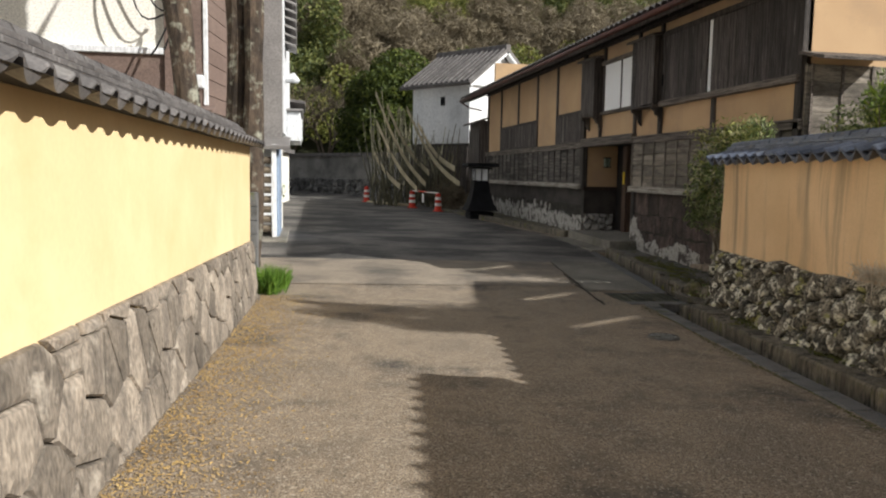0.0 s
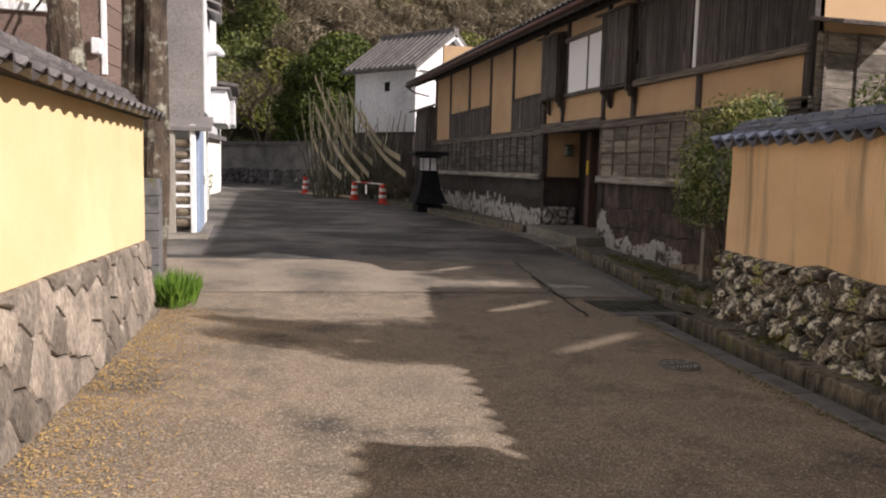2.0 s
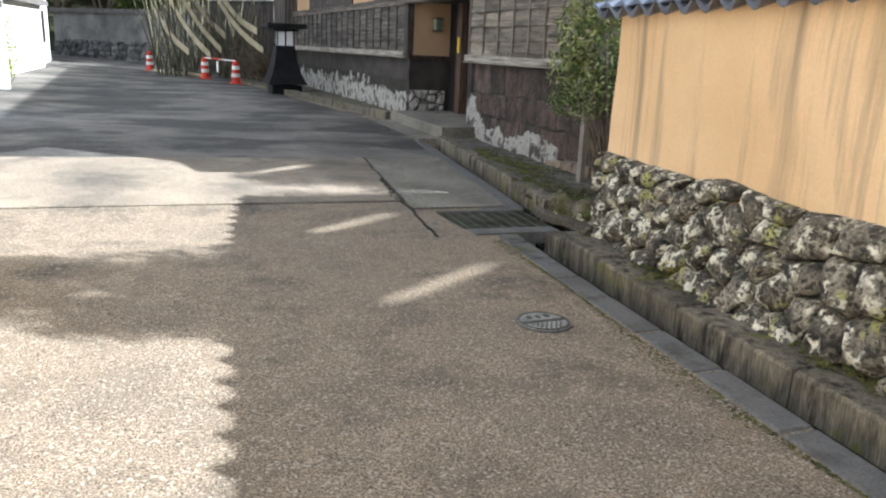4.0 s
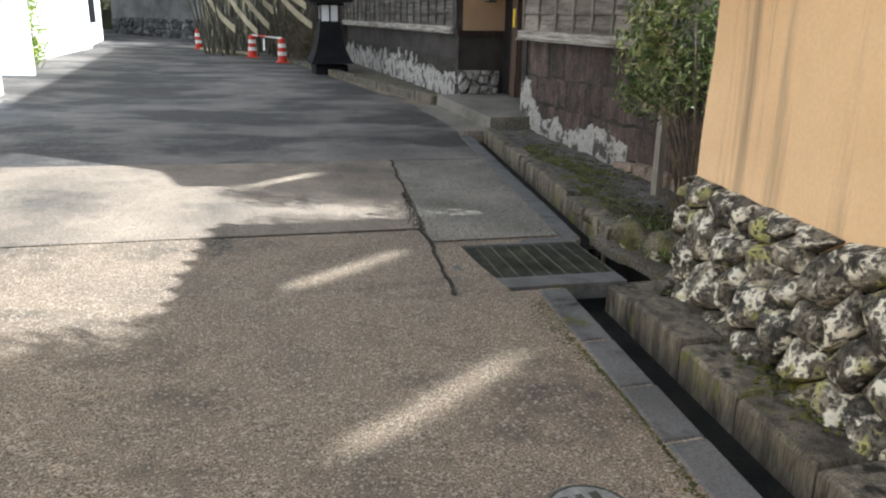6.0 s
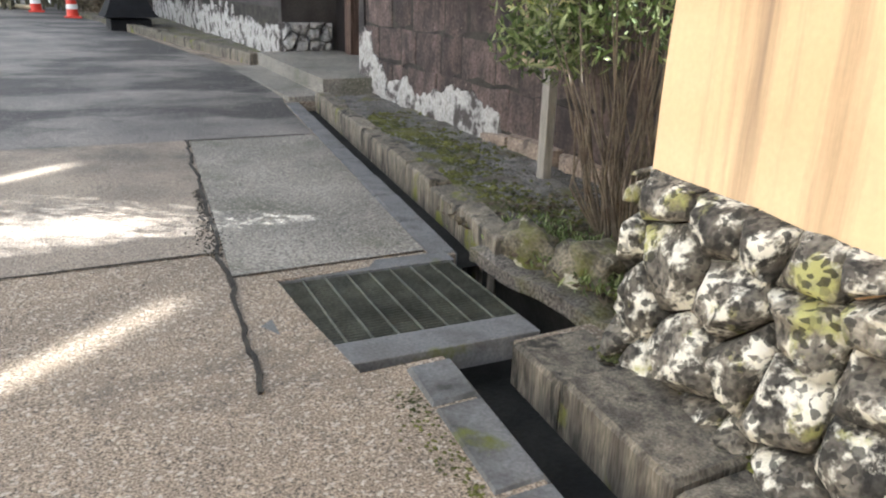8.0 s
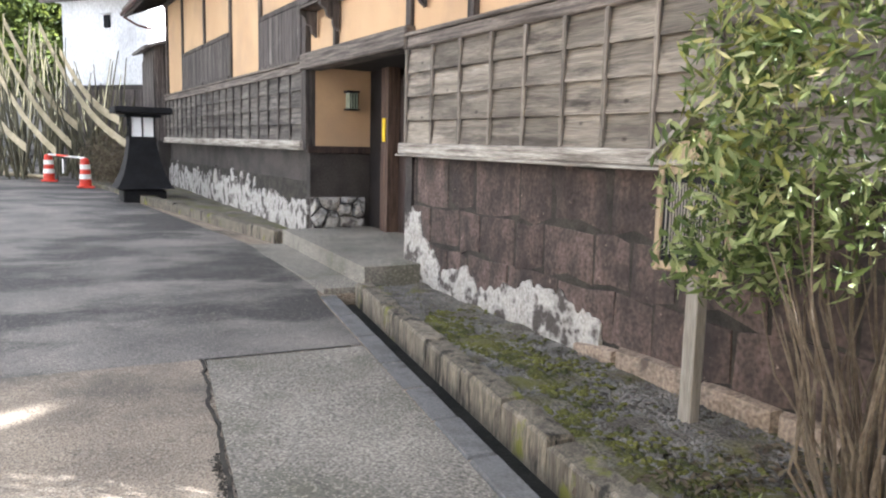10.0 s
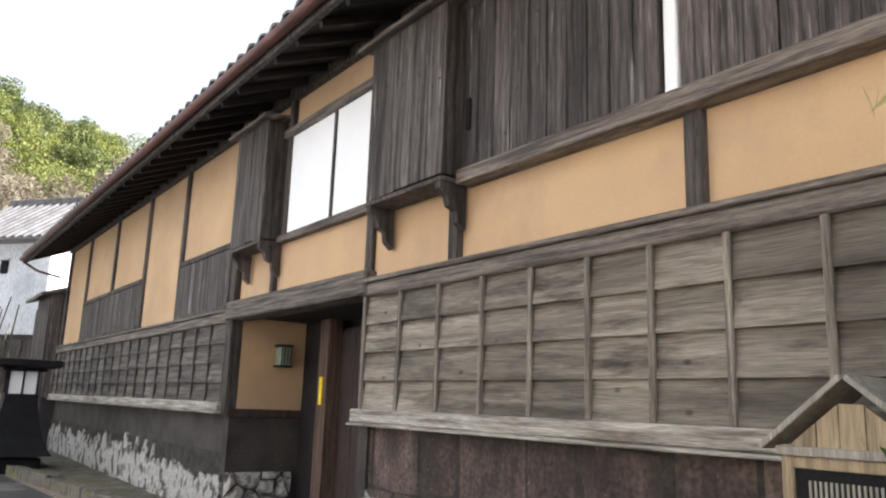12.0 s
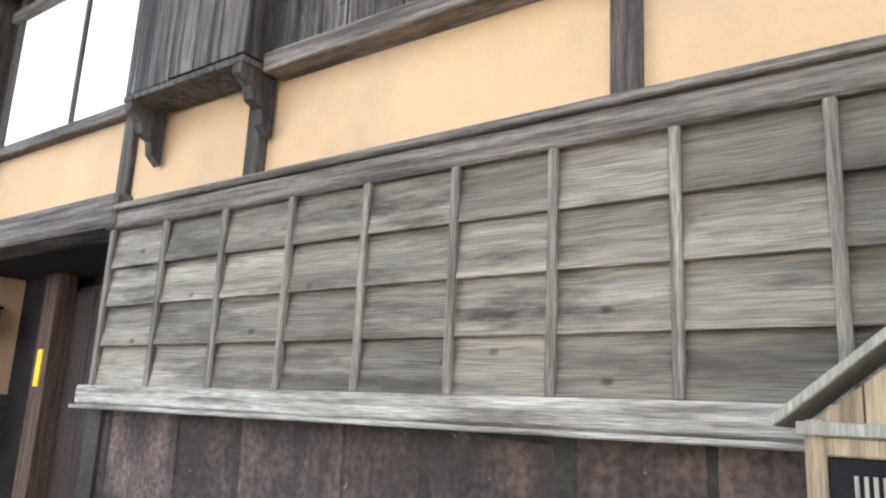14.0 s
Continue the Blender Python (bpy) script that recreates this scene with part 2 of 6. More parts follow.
M_WOODV = mat("dark_weathered_plank", (0.115, 0.098, 0.09), (0.022, 0.018, 0.017), 3.2, 20, 0.75, 0.7, piece=0.38, stretch=(8, 8, 0.3), detail=9, grain=0.45, warp=0.03, stain=(0.3, 0.28, 0.26), stain_scale=2.5, stain_at=0.66, stain_edge=0.06, stain_stretch=(9, 9, 0.6), knots=(4, (0.02, 0.016, 0.014)))
M_BEAM = mat("dark_timber_beam", (0.19, 0.162, 0.138), (0.055, 0.045, 0.038), 4, 30, 0.75, 0.5, piece=0.2, stretch=(3, 0.4, 9), detail=9, grain=0.45)
M_POST = mat("dark_timber_post", (0.1, 0.083, 0.073), (0.022, 0.018, 0.016), 3, 24, 0.7, 0.8, piece=0.2, stretch=(8, 8, 0.4), detail=9, grain=0.45, warp=0.03)
# near-black: the shade under eaves and in the recess is put into this colour
M_SOFFIT = mat("shade_black_board", (0.018, 0.014, 0.013), (0.009, 0.007, 0.007), 3, 30, 0.8, 0.4)
M_DOOR = mat("red_brown_door_timber", (0.055, 0.033, 0.026), (0.02, 0.013, 0.011), 4, 30, 0.65, 0.5, stretch=(8, 8, 0.5))
M_DPOST = mat("worn_brown_post", (0.14, 0.09, 0.066), (0.06, 0.038, 0.03), 4, 30, 0.7, 0.5, stretch=(8, 8, 0.5), grain=0.4)
M_PAPER = mat("white_shoji_paper", (0.9, 0.91, 0.92), (0.87, 0.88, 0.9), 1, 40, 0.7, 0.0, grain=0.02)
M_COPPER = mat("brown_gutter_pipe", (0.12, 0.05, 0.04), (0.075, 0.035, 0.03), 3, 40, 0.5, 0.15)
M_WHITE = mat("white_lime_wall", (0.78, 0.79, 0.8), (0.66, 0.68, 0.7), 0.7, 30, 0.9, 0.15, stretch=(1, 1, 0.3), stain=(0.4, 0.41, 0.43), stain_scale=0.6, stain_at=0.66, stain_edge=0.12)
M_CREAM = mat("cream_render", (0.88, 0.86, 0.79), (0.84, 0.81, 0.73), 0.8, 30, 0.9, 0.1)
M_BROWN = mat("brown_lap_siding", (0.2, 0.145, 0.12), (0.17, 0.12, 0.1), 1.5, 30, 0.7, 0.1, piece=0.06)
M_GREYS = mat("grey_sheet_siding", (0.27, 0.255, 0.245), (0.21, 0.2, 0.195), 1.2, 30, 0.6, 0.1, piece=0.06)
M_BARK = mat("lichened_bark", (0.1, 0.073, 0.052), (0.035, 0.027, 0.021), 7, 40, 0.95, 0.9, stretch=(1, 1, 0.4), stain=(0.3, 0.3, 0.24), stain_scale=5, stain_at=0.6)
M_TWIG = mat("bare_twig", (0.2, 0.165, 0.12), (0.09, 0.07, 0.05), 6, 40, 0.9, 0.3)
M_BAMBOO = mat("drying_bamboo", (0.12, 0.11, 0.065), (0.045, 0.045, 0.027), 3, 30, 0.5, 0.1, piece=0.45)
M_SPLIT = mat("split_pale_bamboo", (0.46, 0.4, 0.28), (0.33, 0.29, 0.19), 3, 30, 0.6, 0.1, piece=0.15)
M_RED = mat("red_cone_plastic", (0.62, 0.045, 0.02), (0.5, 0.035, 0.018), 4, 40, 0.45, 0.05)
M_REFL = mat("white_reflective_band", (0.8, 0.8, 0.78), (0.7, 0.7, 0.68), 4, 40, 0.4, 0.05)
M_BLACK = mat("black_painted_timber", (0.012, 0.012, 0.014), (0.007, 0.007, 0.008), 4, 40, 0.75, 0.2, spec=0.2)
M_IRON = mat("galvanised_grate", (0.12, 0.125, 0.1), (0.06, 0.062, 0.05), 6, 60, 0.6, 0.2, metal=0.4)
M_CAST = mat("worn_cast_iron", (0.36, 0.36, 0.35), (0.2, 0.2, 0.19), 8, 60, 0.5, 0.3, metal=0.2)
M_PALEW = mat("pale_new_timber", (0.36, 0.28, 0.18), (0.2, 0.155, 0.1), 5, 30, 0.75, 0.3, piece=0.25, stretch=(6, 6, 0.4), stain=(0.1, 0.08, 0.06), stain_scale=6, stain_at=0.64)
M_GREYW = mat("grey_timber_stake", (0.34, 0.32, 0.28), (0.24, 0.22, 0.19), 5, 30, 0.8, 0.3, stretch=(6, 6, 0.4))
M_YELLOW = mat("yellow_plate", (0.85, 0.62, 0.03), (0.8, 0.57, 0.025), 4, 40, 0.5, 0)
M_BLUE = mat("blue_sheet_door", (0.33, 0.41, 0.54), (0.25, 0.33, 0.46), 3, 40, 0.5, 0.1)
M_GRASSD = mat("dry_litter", (0.5, 0.35, 0.13), (0.36, 0.235, 0.09), 3, 40, 0.9, 0.2)
M_WOODL = mat("dark_lattice_board", (0.15, 0.135, 0.118), (0.045, 0.039, 0.034), 3, 22, 0.8, 0.7, piece=0.28, stretch=(1, 0.45, 8), detail=12, grain=0.5)
M_BATTEN = mat("grey_upright_batten", (0.26, 0.228, 0.19), (0.1, 0.086, 0.072), 4, 26, 0.8, 0.5, piece=0.2, stretch=(8, 8, 0.5), detail=9, grain=0.4)
M_SILL = mat("bleached_sill_timber", (0.42, 0.395, 0.35), (0.15, 0.13, 0.11), 4, 26, 0.8, 0.6, piece=0.15, stretch=(2, 0.4, 8), detail=11, grain=0.4)
M_HILL = mat("wooded_slope", (0.055, 0.06, 0.025), (0.03, 0.033, 0.015), 0.15, 2, 0.95, 0)
M_LIMEGREEN = mat("yellow_green_glass_lamp", (0.3, 0.36, 0.28), (0.2, 0.25, 0.19), 10, 60, 0.3, 0.1)


def leaf_mat(name, a, b, c):
    m = bpy.data.materials.new(name)
    m.use_nodes = True
    nt = m.node_tree
    bs = nt.nodes["Principled BSDF"]
    g = nt.nodes.new("ShaderNodeNewGeometry")
    r = nt.nodes.new("ShaderNodeValToRGB")
    r.color_ramp.elements[0].color, r.color_ramp.elements[1].color = (*a, 1), (*c, 1)
    e = r.color_ramp.elements.new(0.6)
    e.color = (*b, 1)
    nt.links.new(g.outputs["Random Per Island"], r.inputs[0])
    nt.links.new(r.outputs[0], bs.inputs["Base Color"])
    bs.inputs["Roughness"].default_value, bs.inputs["Specular IOR Level"].default_value = 0.55, 0.3
    tr = nt.nodes.new("ShaderNodeBsdfTranslucent")
    nt.links.new(r.outputs[0], tr.inputs[0])
    mx = nt.nodes.new("ShaderNodeMixShader")
    mx.inputs[0].default_value = 0.3
    nt.links.new(bs.outputs[0], mx.inputs[1])
    nt.links.new(tr.outputs[0], mx.inputs[2])
    nt.links.new(mx.outputs[0], nt.nodes["Material Output"].inputs[0])
    return m


L_DARK = leaf_mat("evergreen_leaf", (0.03, 0.045, 0.012), (0.08, 0.11, 0.022), (0.16, 0.19, 0.035))
L_BUSH = leaf_mat("shrub_leaf", (0.055, 0.085, 0.025), (0.15, 0.2, 0.06), (0.45, 0.5, 0.25))
L_LIGHT = leaf_mat("bamboo_leaf", (0.07, 0.12, 0.02), (0.16, 0.24, 0.03), (0.32, 0.4, 0.06))
L_BARE = leaf_mat("bare_branch_haze", (0.085, 0.065, 0.045), (0.13, 0.105, 0.07), (0.2, 0.17, 0.11))
L_PALE = leaf_mat("dry_grass", (0.5, 0.46, 0.38), (0.68, 0.63, 0.54), (0.82, 0.78, 0.7))
# pale tip leaves; sunlight on the shrub's top is put into this tint
L_SUNTIP = leaf_mat("sun_tinted_tip_leaf", (0.16, 0.19, 0.05), (0.36, 0.37, 0.11), (0.62, 0.58, 0.34))
L_PALEG = leaf_mat("pale_shoot_leaf", (0.3, 0.24, 0.09), (0.42, 0.4, 0.17), (0.55, 0.5, 0.28))
L_GRASS = leaf_mat("grass_blade", (0.07, 0.14, 0.02), (0.13, 0.25, 0.03), (0.25, 0.4, 0.06))
L_HILLA = leaf_mat("hill_evergreen", (0.056, 0.077, 0.027), (0.125, 0.15, 0.045), (0.25, 0.256, 0.075))
L_HILLB = leaf_mat("hill_yellow_green", (0.112, 0.138, 0.037), (0.225, 0.244, 0.062), (0.35, 0.338, 0.094))
L_HILLC = leaf_mat("hill_bare_grey", (0.125, 0.104, 0.073), (0.225, 0.188, 0.125), (0.338, 0.288, 0.194))


# ---- mesh helpers ----
def part(name, bm, material, parent=None, label="", category="", kind="", group="", smooth=False):
    me = bpy.data.meshes.new(name)
    bm.to_mesh(me)
    bm.free()
    me.materials.append(material)
    if smooth:
        me.polygons.foreach_set("use_smooth", [True] * len(me.polygons))
    ob = new(name, me)
    ob.parent = parent
    return tagged(ob, label, category, group, kind)


def thing(name, label, category, group="", kind=""):
    return tagged(new(name), label, category, group, kind)


def add_box(bm, c, s, rot=None, bevel=0.0):
    """A box of size s about c, its edges eased by bevel."""
    m = Matrix.Translation(c) @ (rot or Matrix()) @ Matrix.Diagonal((*s, 1))
    r = bmesh.ops.create_cube(bm, size=1, matrix=m)
    if bevel:
        edges = list({e for v in r["verts"] for e in v.link_edges})
        bmesh.ops.bevel(bm, geom=edges, offset=min(bevel, min(s) * 0.3), segments=1, affect="EDGES")
    return bm


def box(c, s, rot=None, bevel=0.008):
    return add_box(bmesh.new(), c, s, rot, bevel)


def span(x0, x1, y0, y1, z0, z1, bevel=0.008):
    return box(((x0 + x1) / 2, (y0 + y1) / 2, (z0 + z1) / 2), (abs(x1 - x0), abs(y1 - y0), abs(z1 - z0)), None, bevel)


def tube(pts, radii, sides=8, bm=None, wobble=0.0):
    """A tapered tube along points."""
    bm = bm or bmesh.new()
    rings = []
    pts = [Vector(p) for p in pts]
    for i, p in enumerate(pts):
        d = (pts[min(i + 1, len(pts) - 1)] - pts[max(i - 1, 0)]).normalized()
        a = d.orthogonal().normalized()
        b = d.cross(a)
        r = radii[i] if isinstance(radii, (list, tuple)) else radii
        rings.append([bm.verts.new(p + (a * math.cos(k * math.tau / sides) + b * math.sin(k * math.tau / sides)) * r * (1 + random.uniform(-wobble, wobble))) for k in range(sides)])
    for r0, r1 in zip(rings, rings[1:]):
        for k in range(sides):
            bm.faces.new((r0[k], r0[(k + 1) % sides], r1[(k + 1) % sides], r1[k]))
    bm.faces.new(rings[0][::-1])
    bm.faces.new(rings[-1])
    return bm


def prism(poly, place, d0, d1):
    """The 2D polygon poly pushed from depth d0 to d1; place(u, v, d) gives the world point."""
    bm = bmesh.new()
    a = [bm.verts.new(place(u, v, d0)) for u, v in poly]
    b = [bm.verts.new(place(u, v, d1)) for u, v in poly]
    n = len(poly)
    bm.faces.new(a[::-1])
    bm.faces.new(b)
    for i in range(n):
        bm.faces.new((a[i], a[(i + 1) % n], b[(i + 1) % n], b[i]))
    bmesh.ops.recalc_face_normals(bm, faces=bm.faces[:])
    return bm


def cells(seeds, u0, u1, v0, v1):
    """The patches of the wall nearest to each seed, as polygons."""
    out = []
    for i, (su, sv) in enumerate(seeds):
        poly = [(u0, v0), (u1, v0), (u1, v1), (u0, v1)]
        for j, (tu, tv) in enumerate(seeds):
            if i == j or abs(tu - su) > 1.6 or not poly:
                continue
            nu, nv = tu - su, tv - sv
            k = nu * (su + tu) / 2 + nv * (sv + tv) / 2
            res = []
            for a, b in zip(poly, poly[1:] + poly[:1]):
                da, db = nu * a[0] + nv * a[1] - k, nu * b[0] + nv * b[1] - k
                if da <= 0:
                    res.append(a)
                if da * db < 0:
                    f = da / (da - db)
                    res.append((a[0] + f * (b[0] - a[0]), a[1] + f * (b[1] - a[1])))
            poly = res
        if len(poly) > 2:
            out.append(poly)
    return out


def stone_piece(poly, place, depth, gap, proud, bulge, ease=0.09):
    """One wall stone: a patch drawn in by the joint, eased at the edge, swelling to an uneven face."""
    cu, cv = sum(p[0] for p in poly) / len(poly), sum(p[1] for p in poly) / len(poly)
    size = max(0.05, min(max(p[0] for p in poly) - min(p[0] for p in poly), max(p[1] for p in poly) - min(p[1] for p in poly)))

    def inset(k, d, j=0.0):
        f = max(0.2, 1 - 2 * k / size)
        return [place(cu + (u - cu) * f, cv + (v - cv) * f, d + random.uniform(-j, j)) for u, v in poly]
    bm = bmesh.new()
    rings = [[bm.verts.new(p) for p in r] for r in (inset(gap, -depth), inset(gap, proud * 0.35, bulge * 0.2), inset(gap + size * ease, proud, bulge * 0.4), inset(gap + size * (ease + 0.16), proud + bulge * 0.7, bulge * 0.4))]
    n = len(poly)
    for r0, r1 in zip(rings, rings[1:]):
        for i in range(n):
            bm.faces.new((r0[i], r0[(i + 1) % n], r1[(i + 1) % n], r1[i]))
    c = bm.verts.new(place(cu, cv, proud + bulge * random.uniform(0.4, 1.1)))
    for i in range(n):
        bm.faces.new((rings[-1][i], rings[-1][(i + 1) % n], c))
    bmesh.ops.recalc_face_normals(bm, faces=bm.faces[:])
    return bm


def quads(name, centers, normals, ups, wid, hei, material, parent=None, label="", category="", kind=""):
    """Leaves: one bent diamond of four points each, from arrays."""
    n = len(centers)
    c, nn, up = (np.asarray(a, float) for a in (centers, normals, ups))
    nn /= np.linalg.norm(nn, axis=1)[:, None] + 1e-9
    up = up - nn * (up * nn).sum(1)[:, None]
    up /= np.linalg.norm(up, axis=1)[:, None] + 1e-9
    side = np.cross(nn, up)
    w, h = (np.broadcast_to(np.asarray(a, float), (n,))[:, None] for a in (wid, hei))
    v = np.stack([c - up * h / 2, c + side * w / 2 + nn * w * 0.15, c + up * h / 2, c - side * w / 2 + nn * w * 0.15], 1).reshape(-1, 3)
    me = bpy.data.meshes.new(name)
    me.from_pydata(v.tolist(), [], np.arange(4 * n).reshape(n, 4).tolist())
    me.materials.append(material)
    ob = new(name, me)
    ob.parent = parent
    return tagged(ob, label, category, "", kind)


RNG = np.random.default_rng(7)


def clump_points(blobs, per_area, shell=0.35):
    """Points scattered in the outer shell of uneven blobs (x, y, z, rx, ry, rz), with outward directions."""
    P, D = [], []
    for x, y, z, rx, ry, rz in blobs:
        n = max(4, int(per_area * (rx * ry + ry * rz + rx * rz) * 4))
        d = RNG.normal(size=(n, 3))
        d /= np.linalg.norm(d, axis=1)[:, None]
        r = 1 - shell * RNG.random(n) ** 1.5
        P.append(np.array((x, y, z)) + d * r[:, None] * np.array((rx, ry, rz)))
        D.append(d)
    return np.concatenate(P), np.concatenate(D)


def foliage(name, blobs, per_area, leaf, material, parent, shell=0.4, slim=0.45, label="", kind=""):
    P, D = clump_points(blobs, per_area, shell)
    n = len(P)
    return quads(name, P, D + RNG.normal(size=(n, 3)) * 0.9, RNG.normal(size=(n, 3)) + np.array((0, 0, -0.3)), leaf * slim * RNG.uniform(0.6, 1.3, n), leaf * RNG.uniform(0.6, 1.4, n), material, parent, label, "", kind)


# ---- ground ----
def ground_z(x, y):
    z = np.interp(y, [-20, 0, 4, 8, 10.5, 14, 17, 24, 32, 50, 90], [0.4, 0, -0.1, -0.2, -0.24, -0.15, -0.07, 0, 0.05, 0.3, 0.6])
    return float(z - 0.02 * (min(max(x, -2), 7) - 2))


def channel(y):
    """Left edge, right edge and depth of the open gutter at y."""
    if y < 9.9:
        r = 5.17 + 0.155 * (y - 9.82)
        return r - 0.36, r, 0.42
    if y < 10.98:
        return 4.45, 5.7, 0.5
    r = 5.72 + 0.155 * (min(y, 15.95) - 10.75)
    return r - 0.24, r, (0.4 if y < 15.95 else 0.0)


def build_ground():
    ys = [-300, -80, -30] + list(np.arange(-12, 9.8, 0.5)) + [9.898, 9.902] + list(np.arange(10.2, 10.9, 0.3)) + [10.978, 10.982]
    ys += list(np.arange(11.3, 15.9, 0.4)) + [15.948, 15.952] + list(np.arange(16.5, 50, 1.5)) + [60, 90, 200, 600, 2000]
    rows = []
    for y in ys:
        cl, cr, dp = channel(y)
        row = [(x, ground_z(x, y)) for x in (-2000, -200, -40, -12, -6)]
        row += [(x, ground_z(x, y) + 0.006 * noise.noise((x * 0.8, y * 0.8, 0))) for x in np.linspace(-3.5, cl - 0.15, 20)]
        gl, gr = ground_z(cl, y), ground_z(cr, y)
        row += [(cl, gl), (cl + 0.003, gl - dp), (cr - 0.003, gr - dp), (cr, gr)]
        row += [(x, ground_z(x, y)) for x in (cr + 0.3, cr + 0.8, 7.4, 9, 14, 40, 200, 2000)]
        rows.append([(x, y, z) for x, z in row])
    bm = bmesh.new()
    V = [[bm.verts.new(p) for p in r] for r in rows]
    for a, b in zip(V, V[1:]):
        for i in range(len(a) - 1):
            bm.faces.new((a[i], a[i + 1], b[i + 1], b[i]))
    part("ground", bm, M_ASPHALT, None, "grey-brown worn asphalt lane with damp stains", "road", "structure")


def sheet(name, edge_l, edge_r, y0, y1, lift, material, label, rough=0.0, steps=24, cols=10, bulge=0.0):
    """A thin layer on the ground between two edges, with a real side."""
    bm = bmesh.new()
    V = []
    for y in np.linspace(y0, y1, steps):
        a, b = edge_l(y), edge_r(y)
        r = []
        for i, x in enumerate(np.linspace(a, b, cols)):
            z = ground_z(x, y) + lift + rough * noise.noise((x * 4, y * 4, 3)) + bulge * math.sin(math.pi * i / (cols - 1))
            r.append(bm.verts.new((x, y, z)))
        V.append([bm.verts.new((a, y, r[0].co.z - lift - 0.05))] + r + [bm.verts.new((b, y, r[-1].co.z - lift - 0.05))])
    for a, b in zip(V, V[1:]):
        for i in range(len(a) - 1):
            bm.faces.new((a[i], a[i + 1], b[i + 1], b[i]))
    return part(name, bm, material, None, label, "ground", "structure")


build_ground()
sheet("pavement_slab", lambda y: 4.27 + 0.145 * (y - 11.2), lambda y: channel(y)[0] - 0.17, 11.085, 14.2, 0.012, M_SLAB, "pale old concrete patch beside the gutter")
def wig(y, k=0.0):
    return 0.04 * noise.noise((y * 2.5, k, 7)) + 0.02 * noise.noise((y * 9, k, 3))


sheet("asphalt_crack_long", lambda y: 4.235 + 0.145 * (y - 11.2) + wig(y), lambda y: 4.258 + 0.145 * (y - 11.2) + wig(y) + 0.4 * wig(y, 2), 9.9, 14.25, 0.013, M_MORTAR, "dark open joint between asphalt and concrete", 0.0, 60, 3)
sheet("asphalt_crack_cross", lambda y: 4.7, lambda y: 5.75, 14.2, 14.225, 0.016, M_MORTAR, "dark joint at the end of the concrete patch", 0.0, 3, 12)
sheet("asphalt_crack_side", lambda y: 2.6 + wig(y), lambda y: 4.25, 11.452, 11.467, 0.008, M_MORTAR, "thin dark crack across the asphalt", 0.0, 3, 12)
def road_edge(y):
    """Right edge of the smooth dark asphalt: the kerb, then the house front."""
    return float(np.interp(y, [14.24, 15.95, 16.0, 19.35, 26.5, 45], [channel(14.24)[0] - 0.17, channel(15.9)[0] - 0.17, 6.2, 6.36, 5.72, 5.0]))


sheet("road_mid", lambda y: -6.0, lambda y: 4.24 + 0.145 * (y - 11.2), 11.468, 14.235, 0.009, M_ROADMID, "worn grey asphalt beside the concrete patch", 0.0, 20, 12)
# sheet begins at the house shadow's edge, the shade deepened in its colour
sheet("road_far", lambda y: -6.0, road_edge, 14.235, 60, 0.009, M_ROADFAR, "smooth damp asphalt toned down for the house's shade, with worn paler patches", 0.0, 160, 12)
# open beds lie shallow so their painted shade shows as a black band
sheet("gutter_bed_near", lambda y: channel(y)[0] + 0.01, lambda y: channel(y)[1] - 0.01, -8, 9.88, -0.17, M_SHADEMUD, "wet gutter bed, near-black to carry the channel's shade")
sheet("gutter_bed_pit", lambda y: channel(y)[0] + 0.01, lambda y: channel(y)[1] - 0.01, 9.92, 10.96, -0.48, M_SHADEMUD, "pit floor below the grate, shade put into its near-black colour")
sheet("gutter_bed_far", lambda y: channel(y)[0] + 0.01, lambda y: channel(y)[1] - 0.01, 11, 15.9, -0.1, M_SHADEMUD, "wet gutter bed, near-black to carry the channel's shade")
sheet("verge", lambda y: channel(y)[1] + 0.12, lambda y: 7.3, 10.99, 15.95, 0.06, M_VERGE, "gravelly soil strip with moss below the house wall", 0.05, 40, 24)
sheet("verge_corner", lambda y: 5.62, lambda y: 7.3, 9.4, 11.0, 0.03, M_VERGE, "mossy soil under the shrub", 0.06, 20, 24)


def scatter_stones(name, xs, ys, lift, size, flat, material, label, category):
    """Loose small stones or moss lumps: one uneven octahedron each."""
    n = len(xs)
    base = np.array([(1, 0, 0), (0, 1, 0), (-1, 0, 0), (0, -1, 0), (0, 0, 1), (0, 0, -1)], float)
    c = np.stack([xs, ys, [ground_z(a, b) + lift for a, b in zip(xs, ys)]], 1)
    r = np.broadcast_to(size, (n,))[:, None, None] * RNG.uniform(0.55, 1.3, (n, 6, 1))
    spin = RNG.uniform(0, math.tau, n)
    co, si = np.cos(spin)[:, None], np.sin(spin)[:, None]
    b = np.stack([base[:, 0] * co - base[:, 1] * si, base[:, 0] * si + base[:, 1] * co, np.broadcast_to(base[:, 2] * flat, (n, 6))], 2)
    v = (c[:, None, :] + b * r).reshape(-1, 3)
    f = np.array([(0, 1, 4), (1, 2, 4), (2, 3, 4), (3, 0, 4), (1, 0, 5), (2, 1, 5), (3, 2, 5), (0, 3, 5)])
    me = bpy.data.meshes.new(name)
    me.from_pydata(v.tolist(), [], (np.arange(n)[:, None, None] * 6 + f).reshape(-1, 3).tolist())
    me.materials.append(material)
    return tagged(new(name, me), label, category, "", "stuff")


ys = RNG.uniform(11.1, 15.9, 9000)
xs = np.array([channel(y)[1] for y in ys]) + 0.18 + RNG.random(9000) * 1.2
keep = xs < 7.2
scatter_stones("verge_gravel", xs[keep], ys[keep], 0.065, 0.016, 0.6, M_GRAVEL, "loose dark grey gravel below the house wall", "gravel")
